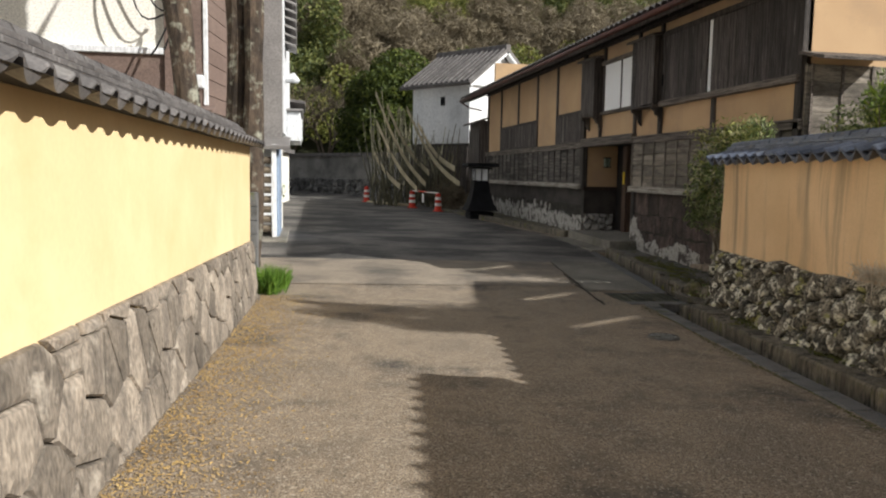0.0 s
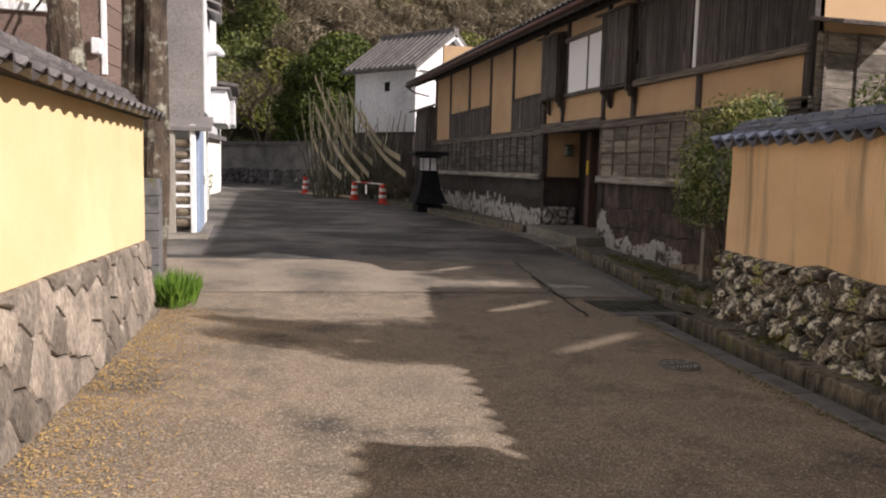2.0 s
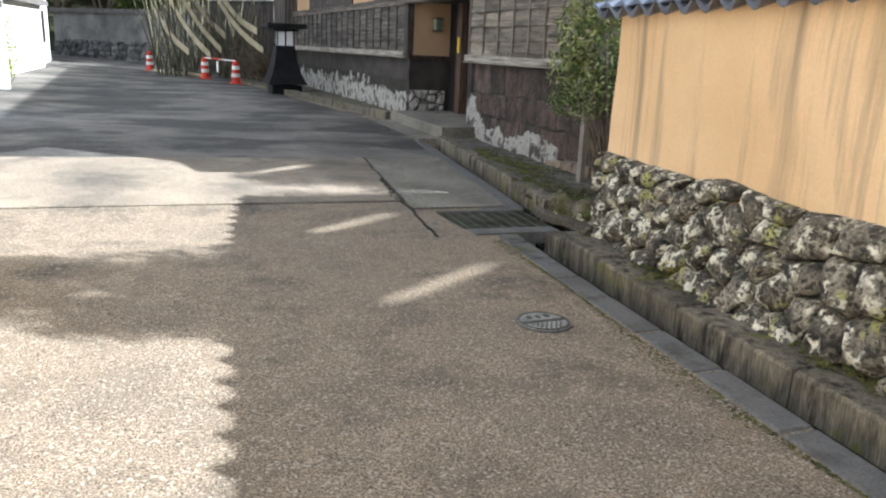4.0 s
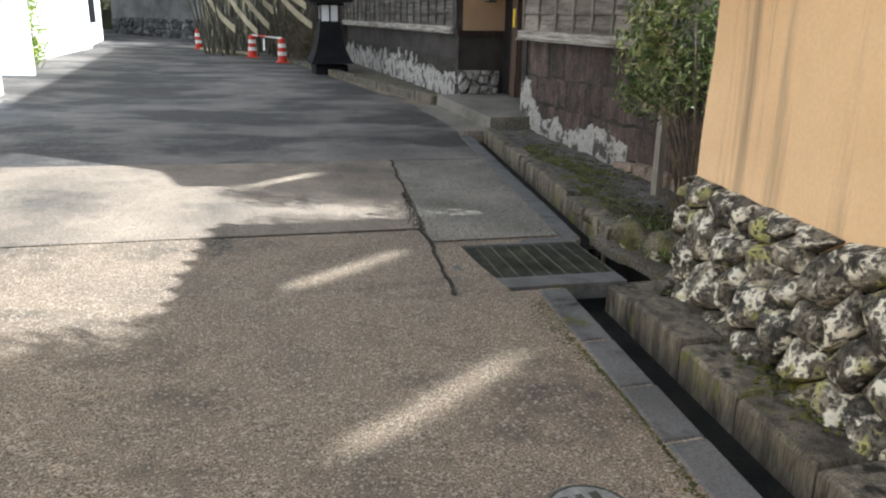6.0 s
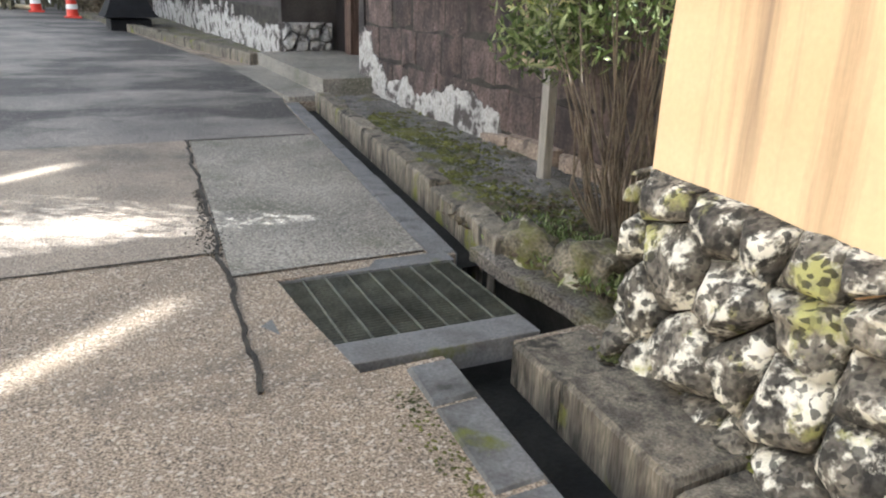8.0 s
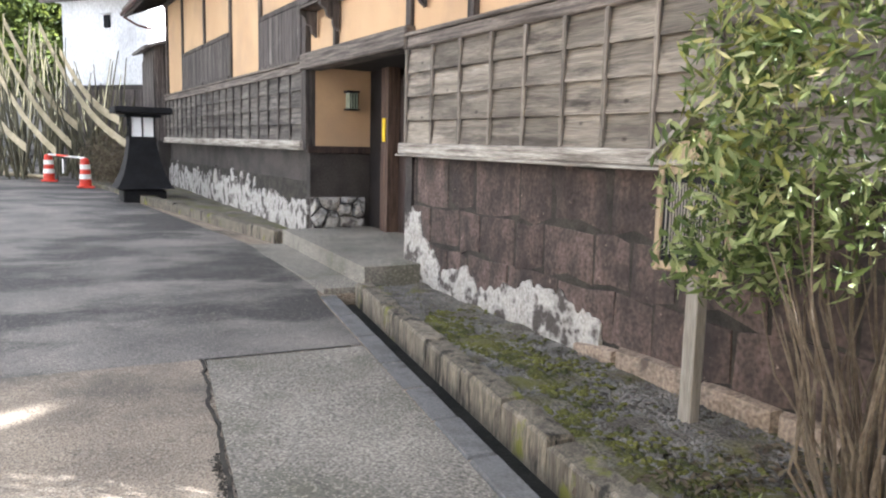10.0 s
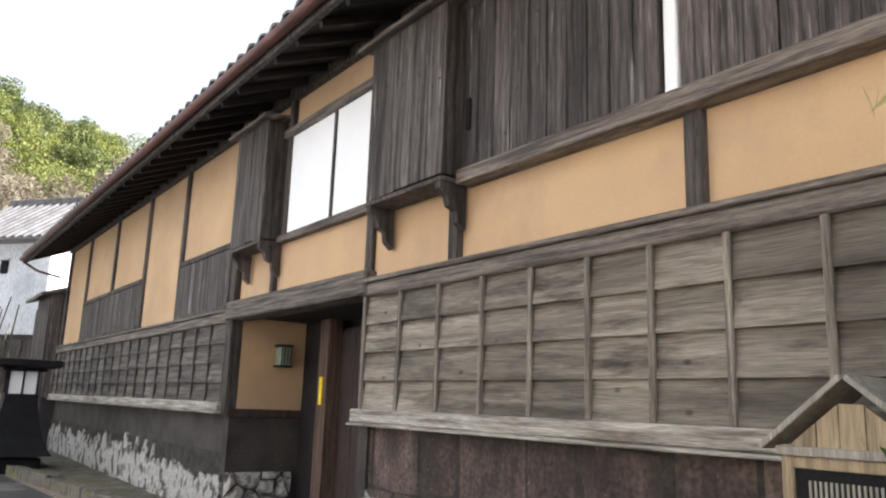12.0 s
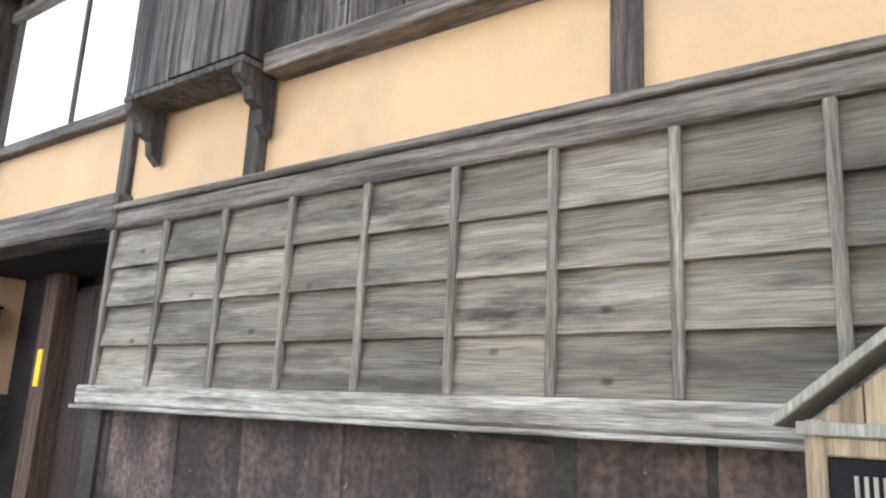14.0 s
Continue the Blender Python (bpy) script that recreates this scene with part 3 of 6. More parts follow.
ys = np.concatenate([RNG.uniform(11.0, 14.8, 1000), RNG.uniform(9.9, 11.0, 800)])
xs = np.where(ys > 11, np.array([channel(max(y, 11.0))[1] for y in ys]) + 0.3 + np.abs(RNG.normal(size=1800)) * 0.26 + 0.16 * np.sin(ys * 3), RNG.uniform(5.8, 6.3, 1800))
scatter_stones("verge_moss", xs, ys, 0.07, 0.03, 0.5, M_MOSS, "yellow-green moss cushions on the verge", "moss")
ys = RNG.uniform(11.4, 12.7, 420)
xs = 4.22 + 0.145 * (ys - 11.2) + RNG.normal(size=420) * (0.012 + 0.045 * np.exp(-((ys - 11.75) / 0.28) ** 2))
scatter_stones("crack_crumbs", xs, ys, 0.01, 0.009, 0.7, M_MORTAR, "dark crumbled asphalt along the open joint", "rubble")
ys = RNG.uniform(3.0, 9.7, 1000)
xs = np.array([channel(y)[0] for y in ys]) - 0.2 - np.abs(RNG.normal(size=1000)) * 0.04 * (1 + np.sin(ys * 2.1))
scatter_stones("kerb_moss", xs, ys, 0.003, 0.01, 0.3, M_MOSS, "thin moss along the kerb joint", "moss")
ys = RNG.uniform(2.5, 9.6, 1500)
xs = np.array([channel(y)[1] for y in ys]) + 0.33 - np.abs(RNG.normal(size=1500)) * 0.05 * (1 + np.sin(ys * 3.3))
scatter_stones("wall_foot_moss", xs, ys, 0.06, 0.022, 0.5, M_MOSS, "moss at the foot of the rubble wall", "moss")


def run_of_blocks(name, piece_name, left, right, y0, y1, step, top, deep, material, label, jitter=0.01):
    """A kerb of separate stones laid end to end."""
    root = thing(name, label, "kerb", kind="structure")
    y = y0
    while y < y1 - 0.1:
        ln = min(step * random.uniform(0.85, 1.15), y1 - y)
        a, b = y + 0.006, y + ln - 0.006
        z = top + random.uniform(-jitter, jitter)
        bm = bmesh.new()
        bot = [bm.verts.new((f(c), c, ground_z(f(c), c) - deep)) for f, c in ((left, a), (right, a), (right, b), (left, b))]
        mid = [bm.verts.new((f(c), c, ground_z(f(c), c) + z - 0.02)) for f, c in ((left, a), (right, a), (right, b), (left, b))]
        e = 0.015
        tp = [bm.verts.new((f(c) + dx, c + dy, ground_z(f(c), c) + z + random.uniform(-0.4, 0.4) * jitter)) for f, c, dx, dy in ((left, a, e, e), (right, a, -e, e), (right, b, -e, -e), (left, b, e, -e))]
        for p, q in ((bot, mid), (mid, tp)):
            for i in range(4):
                bm.faces.new((p[i], p[(i + 1) % 4], q[(i + 1) % 4], q[i]))
        bm.faces.new(tp)
        part(piece_name, bm, material, root)
        y += ln
    return root


run_of_blocks("kerb_road_side", "kerb_stone", lambda y: channel(y)[0] - 0.19, lambda y: channel(y)[0] + 0.02, -6, 9.86, 0.6, 0.012, 0.4, M_KERB, "grey concrete kerb stones along the open gutter", 0.004)
run_of_blocks("kerb_wall_side", "stone_block", lambda y: channel(y)[1] - 0.04, lambda y: channel(y)[1] + 0.36, -6, 9.84, 0.62, 0.05, 0.45, M_BLOCK, "weathered mossy stone blocks lining the gutter", 0.02)
run_of_blocks("kerb_slab_side", "kerb_stone", lambda y: channel(y)[0] - 0.16, lambda y: channel(y)[0] + 0.02, 11.0, 15.9, 0.6, 0.012, 0.4, M_KERB, "dark concrete kerb beside the concrete patch", 0.004)
run_of_blocks("kerb_house_side", "stone_block", lambda y: channel(y)[1] - 0.03, lambda y: channel(y)[1] + 0.15, 10.8, 15.9, 0.6, 0.13, 0.4, M_BLOCK, "mossy upright stone blocks edging the house verge", 0.02)
run_of_blocks("kerb_far", "kerb_stone", lambda y: 6.75 - 0.14 * (y - 19.3), lambda y: 6.98 - 0.14 * (y - 19.3), 19.4, 26.5, 0.9, 0.16, 0.3, M_BLOCK, "mossy stone kerb along the house front", 0.02)
sheet("verge_far", lambda y: 6.95 - 0.14 * (y - 19.3), lambda y: 7.3, 19.4, 31, 0.1, M_VERGE, "soil strip along the house front", 0.04, 30, 10)


def mossy_boulder(x, y, z, sx, sy, sz, seed):
    bm = bmesh.new()
    bmesh.ops.create_icosphere(bm, subdivisions=3, radius=1)
    for v in bm.verts:
        k = 1 + 0.45 * noise.noise(v.co * 1.7 + Vector((seed, 0, 0))) + 0.18 * noise.noise(v.co * 4.5 + Vector((0, seed, 0)))
        v.co = Vector((x + v.co.x * sx * k, y + v.co.y * sy * k, z + v.co.z * sz * k))
    return part("boulder", bm, M_MOSSROCK, None, "moss-grown rounded stone at the gutter end", "stone", smooth=True)


mossy_boulder(5.86, 10.75, -0.24, 0.16, 0.22, 0.15, 1.0)
mossy_boulder(5.98, 10.32, -0.24, 0.2, 0.2, 0.17, 2.0)
mossy_boulder(6.3, 10.12, -0.25, 0.14, 0.17, 0.13, 3.0)


def build_grate():
    root = thing("drain_grate", "rusty galvanised steel drain grate set in a concrete collar", "grate")
    z = ground_z(4.9, 10.5) + 0.002
    sk = Matrix.Rotation(radians(-5), 4, "Z")
    o = Vector((4.86, 10.52, z))

    def rect(cx, cy, sx, sy, sz, cz=0.0):
        return box(o + sk @ Vector((cx, cy, cz)), (sx, sy, sz), sk, 0.003)
    for cx, cy, sx, sy in ((-0.64, 0, 0.15, 1.12), (0, 0.49, 1.12, 0.14), (0, -0.46, 1.06, 0.2)):
        part("collar", rect(cx, cy, sx, sy, 0.12, -0.05), M_KERB, root)
    for i in range(10):
        part("bearing_bar", rect(-0.555 + i * 0.1205, 0.03, 0.012, 0.78, 0.014, -0.002), M_IRON, root)
    for i in range(29):
        part("cross_bar", rect(-0.015, -0.35 + i * 0.027, 1.1, 0.006, 0.012, -0.006), M_IRON, root)


def build_manhole():
    x, y = 3.77, 7.53
    root = thing("manhole_cover", "small round worn iron valve cover in the asphalt", "manhole")
    z = ground_z(x, y)
    bm = bmesh.new()
    bmesh.ops.create_cone(bm, cap_ends=True, segments=32, radius1=0.17, radius2=0.168, depth=0.03, matrix=Matrix.Translation((x, y, z)))
    part("rim", bm, M_KERB, root)
    bm = bmesh.new()
    bmesh.ops.create_cone(bm, cap_ends=True, segments=32, radius1=0.158, radius2=0.155, depth=0.03, matrix=Matrix.Translation((x, y, z + 0.006)))
    part("lid", bm, M_CAST, root)
    part("middle_bar", box((x, y - 0.005, z + 0.022), (0.29, 0.032, 0.006), None, 0.002), M_IRON, root)
    for i, w in enumerate((0.036, 0.03, 0.036)):
        part("raised_mark", box((x - 0.06 + 0.06 * i, y + 0.075, z + 0.022), (w, 0.045, 0.005), None, 0.002), M_IRON, root)
    for r in range(4):
        for c in range(7 - r):
            part("stud", box((x + (c - (6 - r) / 2) * 0.032, y - 0.045 - r * 0.025, z + 0.022), (0.014, 0.012, 0.005), None, 0.002), M_IRON, root)
    bm = bmesh.new()
    ring = [(x + 0.15 * math.cos(a), y + 0.15 * math.sin(a), z + 0.021) for a in np.linspace(0, math.tau, 33)]
    part("edge_ring", tube(ring, 0.006, 5, bm), M_IRON, root)


build_grate()
build_manhole()


# ---- garden walls ----
def tile_mesh(name, w, length, sag, thick=0.02, lip=0.035, wave=False):
    """A curved pan tile: across x, running up the slope along +y from its rounded front edge."""
    bm = bmesh.new()
    n = 9
    top, bot = [], []

    def dip(i):
        u = i / (n - 1) - 0.5
        return 0.5 + 0.5 * math.cos(math.tau * u) if wave else math.cos(math.pi * u)
    for f in (0.0, 0.012, length):
        drop = -lip * 0.25 if f == 0 else 0
        top.append([bm.verts.new(((i / (n - 1) - 0.5) * w, f, -sag * dip(i) + drop)) for i in range(n)])
        bot.append([bm.verts.new(((i / (n - 1) - 0.5) * w, f, -sag * dip(i) - thick - (lip if f < 0.02 else 0) * dip(i))) for i in range(n)])
    for grid in (top, bot):
        for a, b in zip(grid, grid[1:]):
            for i in range(n - 1):
                bm.faces.new((a[i], a[i + 1], b[i + 1], b[i]) if grid is top else (b[i], b[i + 1], a[i + 1], a[i]))
    for i in range(n - 1):
        bm.faces.new((bot[0][i], bot[0][i + 1], top[0][i + 1], top[0][i]))
    for k in range(2):
        for i in (0, n - 1):
            bm.faces.new((top[k][i], top[k + 1][i], bot[k + 1][i], bot[k][i]))
    bmesh.ops.recalc_face_normals(bm, faces=bm.faces[:])
    me = bpy.data.meshes.new(name)
    bm.to_mesh(me)
    bm.free()
    return me


def lay_tiles(root, me, material, p0, p1, out, drop_slope, count, name="roof_tile", jitter=0.004):
    """Tiles side by side from p0 to p1; out is the horizontal way the front edge faces."""
    if not me.materials:
        me.materials.append(material)
    p0, p1, out = Vector(p0), Vector(p1), Vector(out).normalized()
    up = (-out * math.cos(drop_slope) + Vector((0, 0, 1)) * math.sin(drop_slope))
    along = up.cross(Vector((0, 0, 1))).normalized()
    nrm = along.cross(up)
    for i in range(count):
        ob = new(name, me)
        m = Matrix((along, up, nrm)).transposed().to_4x4()
        m.translation = p0.lerp(p1, (i + 0.5) / count) + Vector((0, 0, random.uniform(-jitter, jitter)))
        ob.matrix_world = m
        ob.parent = root


def garden_wall(name, face, side, y0, y1, z_stone, plaster, z_eave, tile_mat, label):
    """A roofed plaster wall. face(y): its plaster face; side: +1 where it faces +x; its core is 0.4 thick."""
    def at(y, d, z):
        return (face(y) + side * d, y, z)
    root = thing(name, label, "wall", kind="structure")
    n = 40
    bm = bmesh.new()
    levels = 7
    V = []
    for i in range(n + 1):
        y = y0 + (y1 - y0) * i / n
        zb = z_stone(y) - 0.15
        col = [bm.verts.new(at(y, (0.012 if side > 0 else 0.032) * noise.noise((y * (0.9 if side > 0 else 1.7), k * 0.3, side)), zb + (z_eave + 0.04 - zb) * k / levels)) for k in range(levels + 1)]
        col += [bm.verts.new(at(y, -0.4, z_eave + 0.04)), bm.verts.new(at(y, -0.4, -0.8)), bm.verts.new(at(y, -0.12, -0.8)), bm.verts.new(at(y, -0.12, zb))]
        V.append(col)
    m = len(V[0])
    for a, b in zip(V, V[1:]):
        for k in range(m):
            bm.faces.new((a[k], b[k], b[(k + 1) % m], a[(k + 1) % m]))
    bm.faces.new(V[0])
    bm.faces.new(V[-1][::-1])
    bmesh.ops.recalc_face_normals(bm, faces=bm.faces[:])
    part("plaster", bm, plaster, root, smooth=False)
    return root, at


def wall_stones(root, at, y0, y1, z_stone, wide, tall, depth_out, bulge, batter, material, gap, jit=0.42, ease=0.09):
    """Stones of uneven shape filling the foot of a wall from y0 to y1."""
    rows = max(2, round(0.85 / tall))
    seeds = []
    for r in range(-1, rows + 2):
        u = y0 - wide
        while u < y1 + wide:
            u += wide * random.uniform(0.75, 1.25)
            seeds.append((u + random.uniform(-jit, jit) * wide * 0.5, (r + 0.5 + random.uniform(-jit, jit)) / rows))
    for poly in cells(seeds, y0, y1, 0.0, 1.0):
        def place(u, v, d):
            zb = ground_z(at(u, 0, 0)[0], u) - 0.12
            z = zb + (z_stone(u) - zb) * v
            if v > 0.999:
                z += 0.03 * noise.noise((u * 5, 1, 1))
            return at(u, d + batter * (1 - v), z)
        bm = stone_piece(poly, place, 0.1, gap, depth_out, bulge, ease)
        if bulge > 0.03:
            bmesh.ops.subdivide_edges(bm, edges=bm.edges[:], cuts=1, use_grid_fill=True)
            for v in bm.verts:
                v.co.x += 0.022 * noise.noise(v.co * 11) + 0.012 * noise.noise(v.co * 27)
                v.co.z += 0.012 * noise.noise(v.co * 9 + Vector((4, 0, 0)))
        part("stone", bm, material, root, smooth=bulge > 0.03)
    bm = bmesh.new()
    V = []
    for i in range(25):
        y = y0 + (y1 - y0) * i / 24
        V.append([bm.verts.new(at(y, depth_out * 0.2 + batter - 0.03, -0.7)), bm.verts.new(at(y, depth_out * 0.2 - 0.03, z_stone(y) - 0.012)), bm.verts.new(at(y, -0.1, z_stone(y) - 0.004))])
    for a, b in zip(V, V[1:]):
        for k in range(2):
            bm.faces.new((a[k], a[k + 1], b[k + 1], b[k]))
    part("joint_bed", bm, M_MORTAR, root)


def wall_roof(name, face, side, y0, y1, z_eave, over, tile_mat, label, tile_w, rise=0.2, soffit=M_SOFFIT, sag=0.045):
    """Small double-pitched tiled roof on a garden wall, with a ridge of flat and round tiles."""
    root = thing(name, label, "wall roof", kind="structure")
    a, b = Vector((face(y0) + side * over, y0, z_eave)), Vector((face(y1) + side * over, y1, z_eave))
    cnt = round((b - a).length / tile_w)
    depth = over + 0.2
    sl = math.atan2(rise, depth)
    me = tile_mesh("eave_tile", tile_w * 0.985, depth / math.cos(sl), sag, wave=sag > 0.05)
    out = Vector((side, 0, 0))
    lay_tiles(root, me, tile_mat, a, b, out, sl, cnt, "eave_tile")
    w = side * (over + over + 0.4)
    a2, b2 = a - Vector((w, 0, 0)), b - Vector((w, 0, 0))
    lay_tiles(root, me, tile_mat, a2, b2, -out, sl, cnt, "eave_tile")

    def core(u):
        return face(u) - side * 0.2
    z = z_eave + rise
    bm = bmesh.new()
    for yy in (y0, y1):
        for dx, dz in ((-over - 0.19, -0.045), (0, rise - 0.04), (over + 0.19, -0.045), (0.2, -0.07), (-0.2, -0.07)):
            bm.verts.new((core(yy) + dx, yy + (0.02 if yy == y0 else -0.02), z_eave + dz))
    bm.verts.ensure_lookup_table()
    v = bm.verts[:]
    for i in range(5):
        bm.faces.new((v[i], v[(i + 1) % 5], v[5 + (i + 1) % 5], v[5 + i]))
    bm.faces.new(v[:5])
    bm.faces.new(v[5:])
    bmesh.ops.recalc_face_normals(bm, faces=bm.faces[:])
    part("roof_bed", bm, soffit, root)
    for lay, (hw, zz, hh) in enumerate(((0.13, z - 0.03, 0.035), (0.105, z + 0.01, 0.035))):
        y = y0
        while y < y1 - 0.05:
            e = min(y + 0.3, y1)
            c, d = Vector((core(y), y + 0.003, zz)), Vector((core(e), e - 0.003, zz))
            ang = math.atan2(d.x - c.x, d.y - c.y)
            part("ridge_tile", box((c + d) / 2, (hw * 2, (d - c).length, hh), Matrix.Rotation(-ang, 4, "Z"), 0.006), tile_mat, root)
            y = e
    y = y0
    while y < y1 - 0.05:
        e = min(y + 0.3, y1)
        pts = [(core(y), y + 0.003, z + 0.035), (core(e), e - 0.003, z + 0.035)]
        part("ridge_cap", tube(pts, [0.062, 0.056], 10), tile_mat, root, smooth=False)
        y = e
    return root


def lface(y):
    return -1.27 + 0.05 * y


def rface(y):
    return 5.56 + 0.17 * (y - 9.58)


def lstone(y):
    return 0.8 - 0.03 * (y - 3)


def rstone(y):
    return 0.55 + 0.085 * noise.noise((y * 1.5, 0, 0)) + 0.02 * (8 - y)


lw, lat = garden_wall("wall_left", lface, 1, -6, 10.35, lstone, M_LWALL, 1.8, M_TILE, "smooth ochre plaster garden wall on a fitted stone base")
wall_stones(lw, lat, -3, 10.36, lstone, 0.3, 0.27, 0.035, 0.012, 0.07, M_LSTONE, 0.006, 0.6, 0.03)
wall_roof("wall_roof_left", lface, 1, -6, 10.5, 1.88, 0.2, M_TILE, "grey scalloped tile roof on the garden wall", 0.265, 0.15)
rw, rat = garden_wall("wall_right", rface, -1, -9, 9.56, rstone, M_RWALL, 1.74, M_TILEB, "rain-streaked ochre plaster wall on a rubble stone base")
wall_stones(rw, rat, 2.4, 9.58, rstone, 0.27, 0.2, 0.06, 0.06, 0.1, M_RSTONE, 0.006, 0.62, 0.06)
wall_roof("wall_roof_right", rface, -1, 3.4, 9.72, 1.8, 0.2, M_TILEB, "blue-grey glazed tile roof on the rubble-based wall", 0.265, 0.1, sag=0.085)
# unseen step and its roof, added to push the tiled shadow edge further out
part("wall_right_shadow_step", prism([(-9, 1.7), (3.4, 1.7), (3.4, 2.34), (-9, 2.34)], lambda u, v, d: (rface(u) + d, u, v), 0.0, 0.4), M_RWALL, None, "unseen raised ochre wall top added to cast the lane's shadow", "wall", "structure")
wall_roof("wall_roof_right_high", rface, -1, -9, 3.4, 2.36, 0.2, M_TILEB, "unseen blue-grey glazed tile roof on the added wall step, casting the tile shadow", 0.265, 0.1, sag=0.085)


# assumed, mostly unseen wall, run long to block sun from the verge
back = thing("wall_return", "assumed ochre plaster return wall closing the garden, added to shade the verge", "wall", kind="structure")
part("plaster", prism([(5.96, -0.5), (9.6, -0.5), (9.6, 1.8), (5.96, 1.8)], lambda u, v, d: (u, d, v), 9.1, 9.5), M_RWALL, back)
part("coping", prism([(5.98, 1.8), (9.6, 1.8), (9.6, 1.95), (5.98, 1.95)], lambda u, v, d: (u, d, v), 8.98, 9.62), M_TILEB, back)
for poly in cells([(5.7 + 0.3 * i + random.uniform(-0.1, 0.1), -0.3 + 0.22 * r + random.uniform(-0.08, 0.08)) for i in range(7) for r in range(4)], 5.6, 7.3, -0.35, 0.5):
    part("stone", stone_piece(poly, lambda u, v, d: (u, 9.52 + d, v), 0.05, 0.006, 0.06, 0.06, 0.06), M_RSTONE, back, smooth=True)


# ---- the merchant house ----
HX = 7.25
house = thing("merchant_house", "long two-storey timber house with ochre plaster and grey boarding", "house")
Y0, Y1, YD0, YD1 = 10.4, 30.8, 16.38, 19.45


def hpart(name, x0, x1, y0, y1, z0, z1, material, parent=house, label="", bevel=0.008):
    return part(name, span(HX + x0, HX + x1, y0, y1, z0, z1, bevel), material, parent, label)


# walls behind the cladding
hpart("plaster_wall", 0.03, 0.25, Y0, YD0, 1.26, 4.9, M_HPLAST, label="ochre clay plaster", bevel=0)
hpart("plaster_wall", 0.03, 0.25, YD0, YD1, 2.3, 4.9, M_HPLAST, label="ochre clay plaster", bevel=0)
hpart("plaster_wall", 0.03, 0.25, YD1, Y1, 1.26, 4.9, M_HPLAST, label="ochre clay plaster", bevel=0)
hpart("back_wall", 5.5, 5.7, Y0, Y1, -0.4, 5.0, M_HPLAST, bevel=0)
hpart("gable_wall", 0.25, 5.5, Y1 - 0.2, Y1, -0.4, 6.0, M_HPLAST, bevel=0)
gable = prism([(0.03, -0.4), (5.7, -0.4), (5.7, 5.0), (2.9, 6.5), (0.03, 5.0)], lambda u, v, d: (HX + u, d, v), Y0 - 0.02, Y0 + 0.18)
part("gable_wall", gable, M_HPLAST, house, "sunlit ochre plaster gable")
hpart("foundation", 0.06, 0.3, Y0, YD0, -0.6, 1.26, M_MORTAR, bevel=0)
hpart("foundation", 0.06, 0.3, YD1, Y1, -0.6, 1.26, M_BASEPL, bevel=0)


def clapboard(y_list, z0, z1, rows, board=M_WOODH, strip=M_BATTEN):
    """Lapped horizontal boards held by upright battens."""
    panel = part("clapboard_panel", span(HX + 0.0, HX + 0.03, y_list[-1], y_list[0], z0, z1, 0), board, house)
    h = (z1 - z0) / rows
    for a, b in zip(y_list, y_list[1:]):
        for r in range(rows):
            t = Matrix.Rotation(radians(9.0), 4, "Y")
            o = random.uniform(-0.003, 0.003)
            part("board", box((HX - 0.018 + o, (a + b) / 2, z0 + (r + 0.5) * h), (0.016, abs(a - b) - 0.005, h + 0.018), t, 0.003), board, panel)
    for y in y_list:
        part("batten", box((HX - 0.042, y + random.uniform(-0.004, 0.004), (z0 + z1) / 2), (0.03, 0.042, z1 - z0), None, 0.006), strip, panel)


clapboard([16.3, 15.75, 15.22, 14.7, 14.2, 13.7, 13.24, 12.76, 12.27, 11.78, 11.3, 10.85, 10.45], 1.29, 2.24, 4)
clapboard([19.6 + 0.56 * i for i in range(21)], 1.29, 2.24, 4, M_WOODL, M_POST)
for ya, yb in ((Y0 - 0.05, YD0), (YD1 + 0.1, Y1 + 0.05)):
    hpart("sill_beam", -0.1, 0.05, ya, yb, 1.18, 1.29, M_SILL, label="bleached grey sill timber", bevel=0.012)
    hpart("sill_board", -0.13, 0.0, ya, yb, 1.155, 1.178, M_SILL)
    hpart("head_rail", -0.06, 0.05, ya, yb, 2.24, 2.36, M_BEAM, bevel=0.012)
    hpart("head_cap", -0.085, 0.03, ya, yb, 2.362, 2.4, M_BEAM)
hpart("lintel", -0.09, 0.2, YD0 - 0.12, YD1 + 0.15, 2.26, 2.48, M_BEAM, label="rough weathered entrance lintel", bevel=0.02)
# posts and studs
for y, w, z0, z1, out in ((YD0 - 0.03, 0.11, 2.4, 3.05, 0.02), (15.08, 0.11, 2.4, 3.1, 0.035), (12.96, 0.12, 2.4, 2.95, 0.02), (18.42, 0.08, 2.48, 3.05, 0.03), (Y0 + 0.05, 0.14, 1.0, 4.9, 0.06),
                          (YD1 + 0.08, 0.17, 1.15, 4.8, 0.05), (21.85, 0.1, 2.4, 4.9, 0.02), (23.85, 0.1, 2.4, 4.9, 0.02), (26.1, 0.1, 2.4, 4.9, 0.02), (28.5, 0.1, 2.4, 4.9, 0.02), (30.6, 0.12, 2.4, 4.9, 0.03),
                          (18.2, 0.1, 3.05, 4.85, 0.03), (16.2, 0.1, 3.05, 4.85, 0.03), (15.1, 0.1, 4.3, 4.85, 0.03), (12.0, 0.1, 4.3, 4.85, 0.03)):
    hpart("post", -out, 0.1, y - w / 2, y + w / 2, z0, z1, M_POST)
hpart("wall_plate", -0.05, 0.12, Y0, Y1, 4.66, 4.8, M_POST)
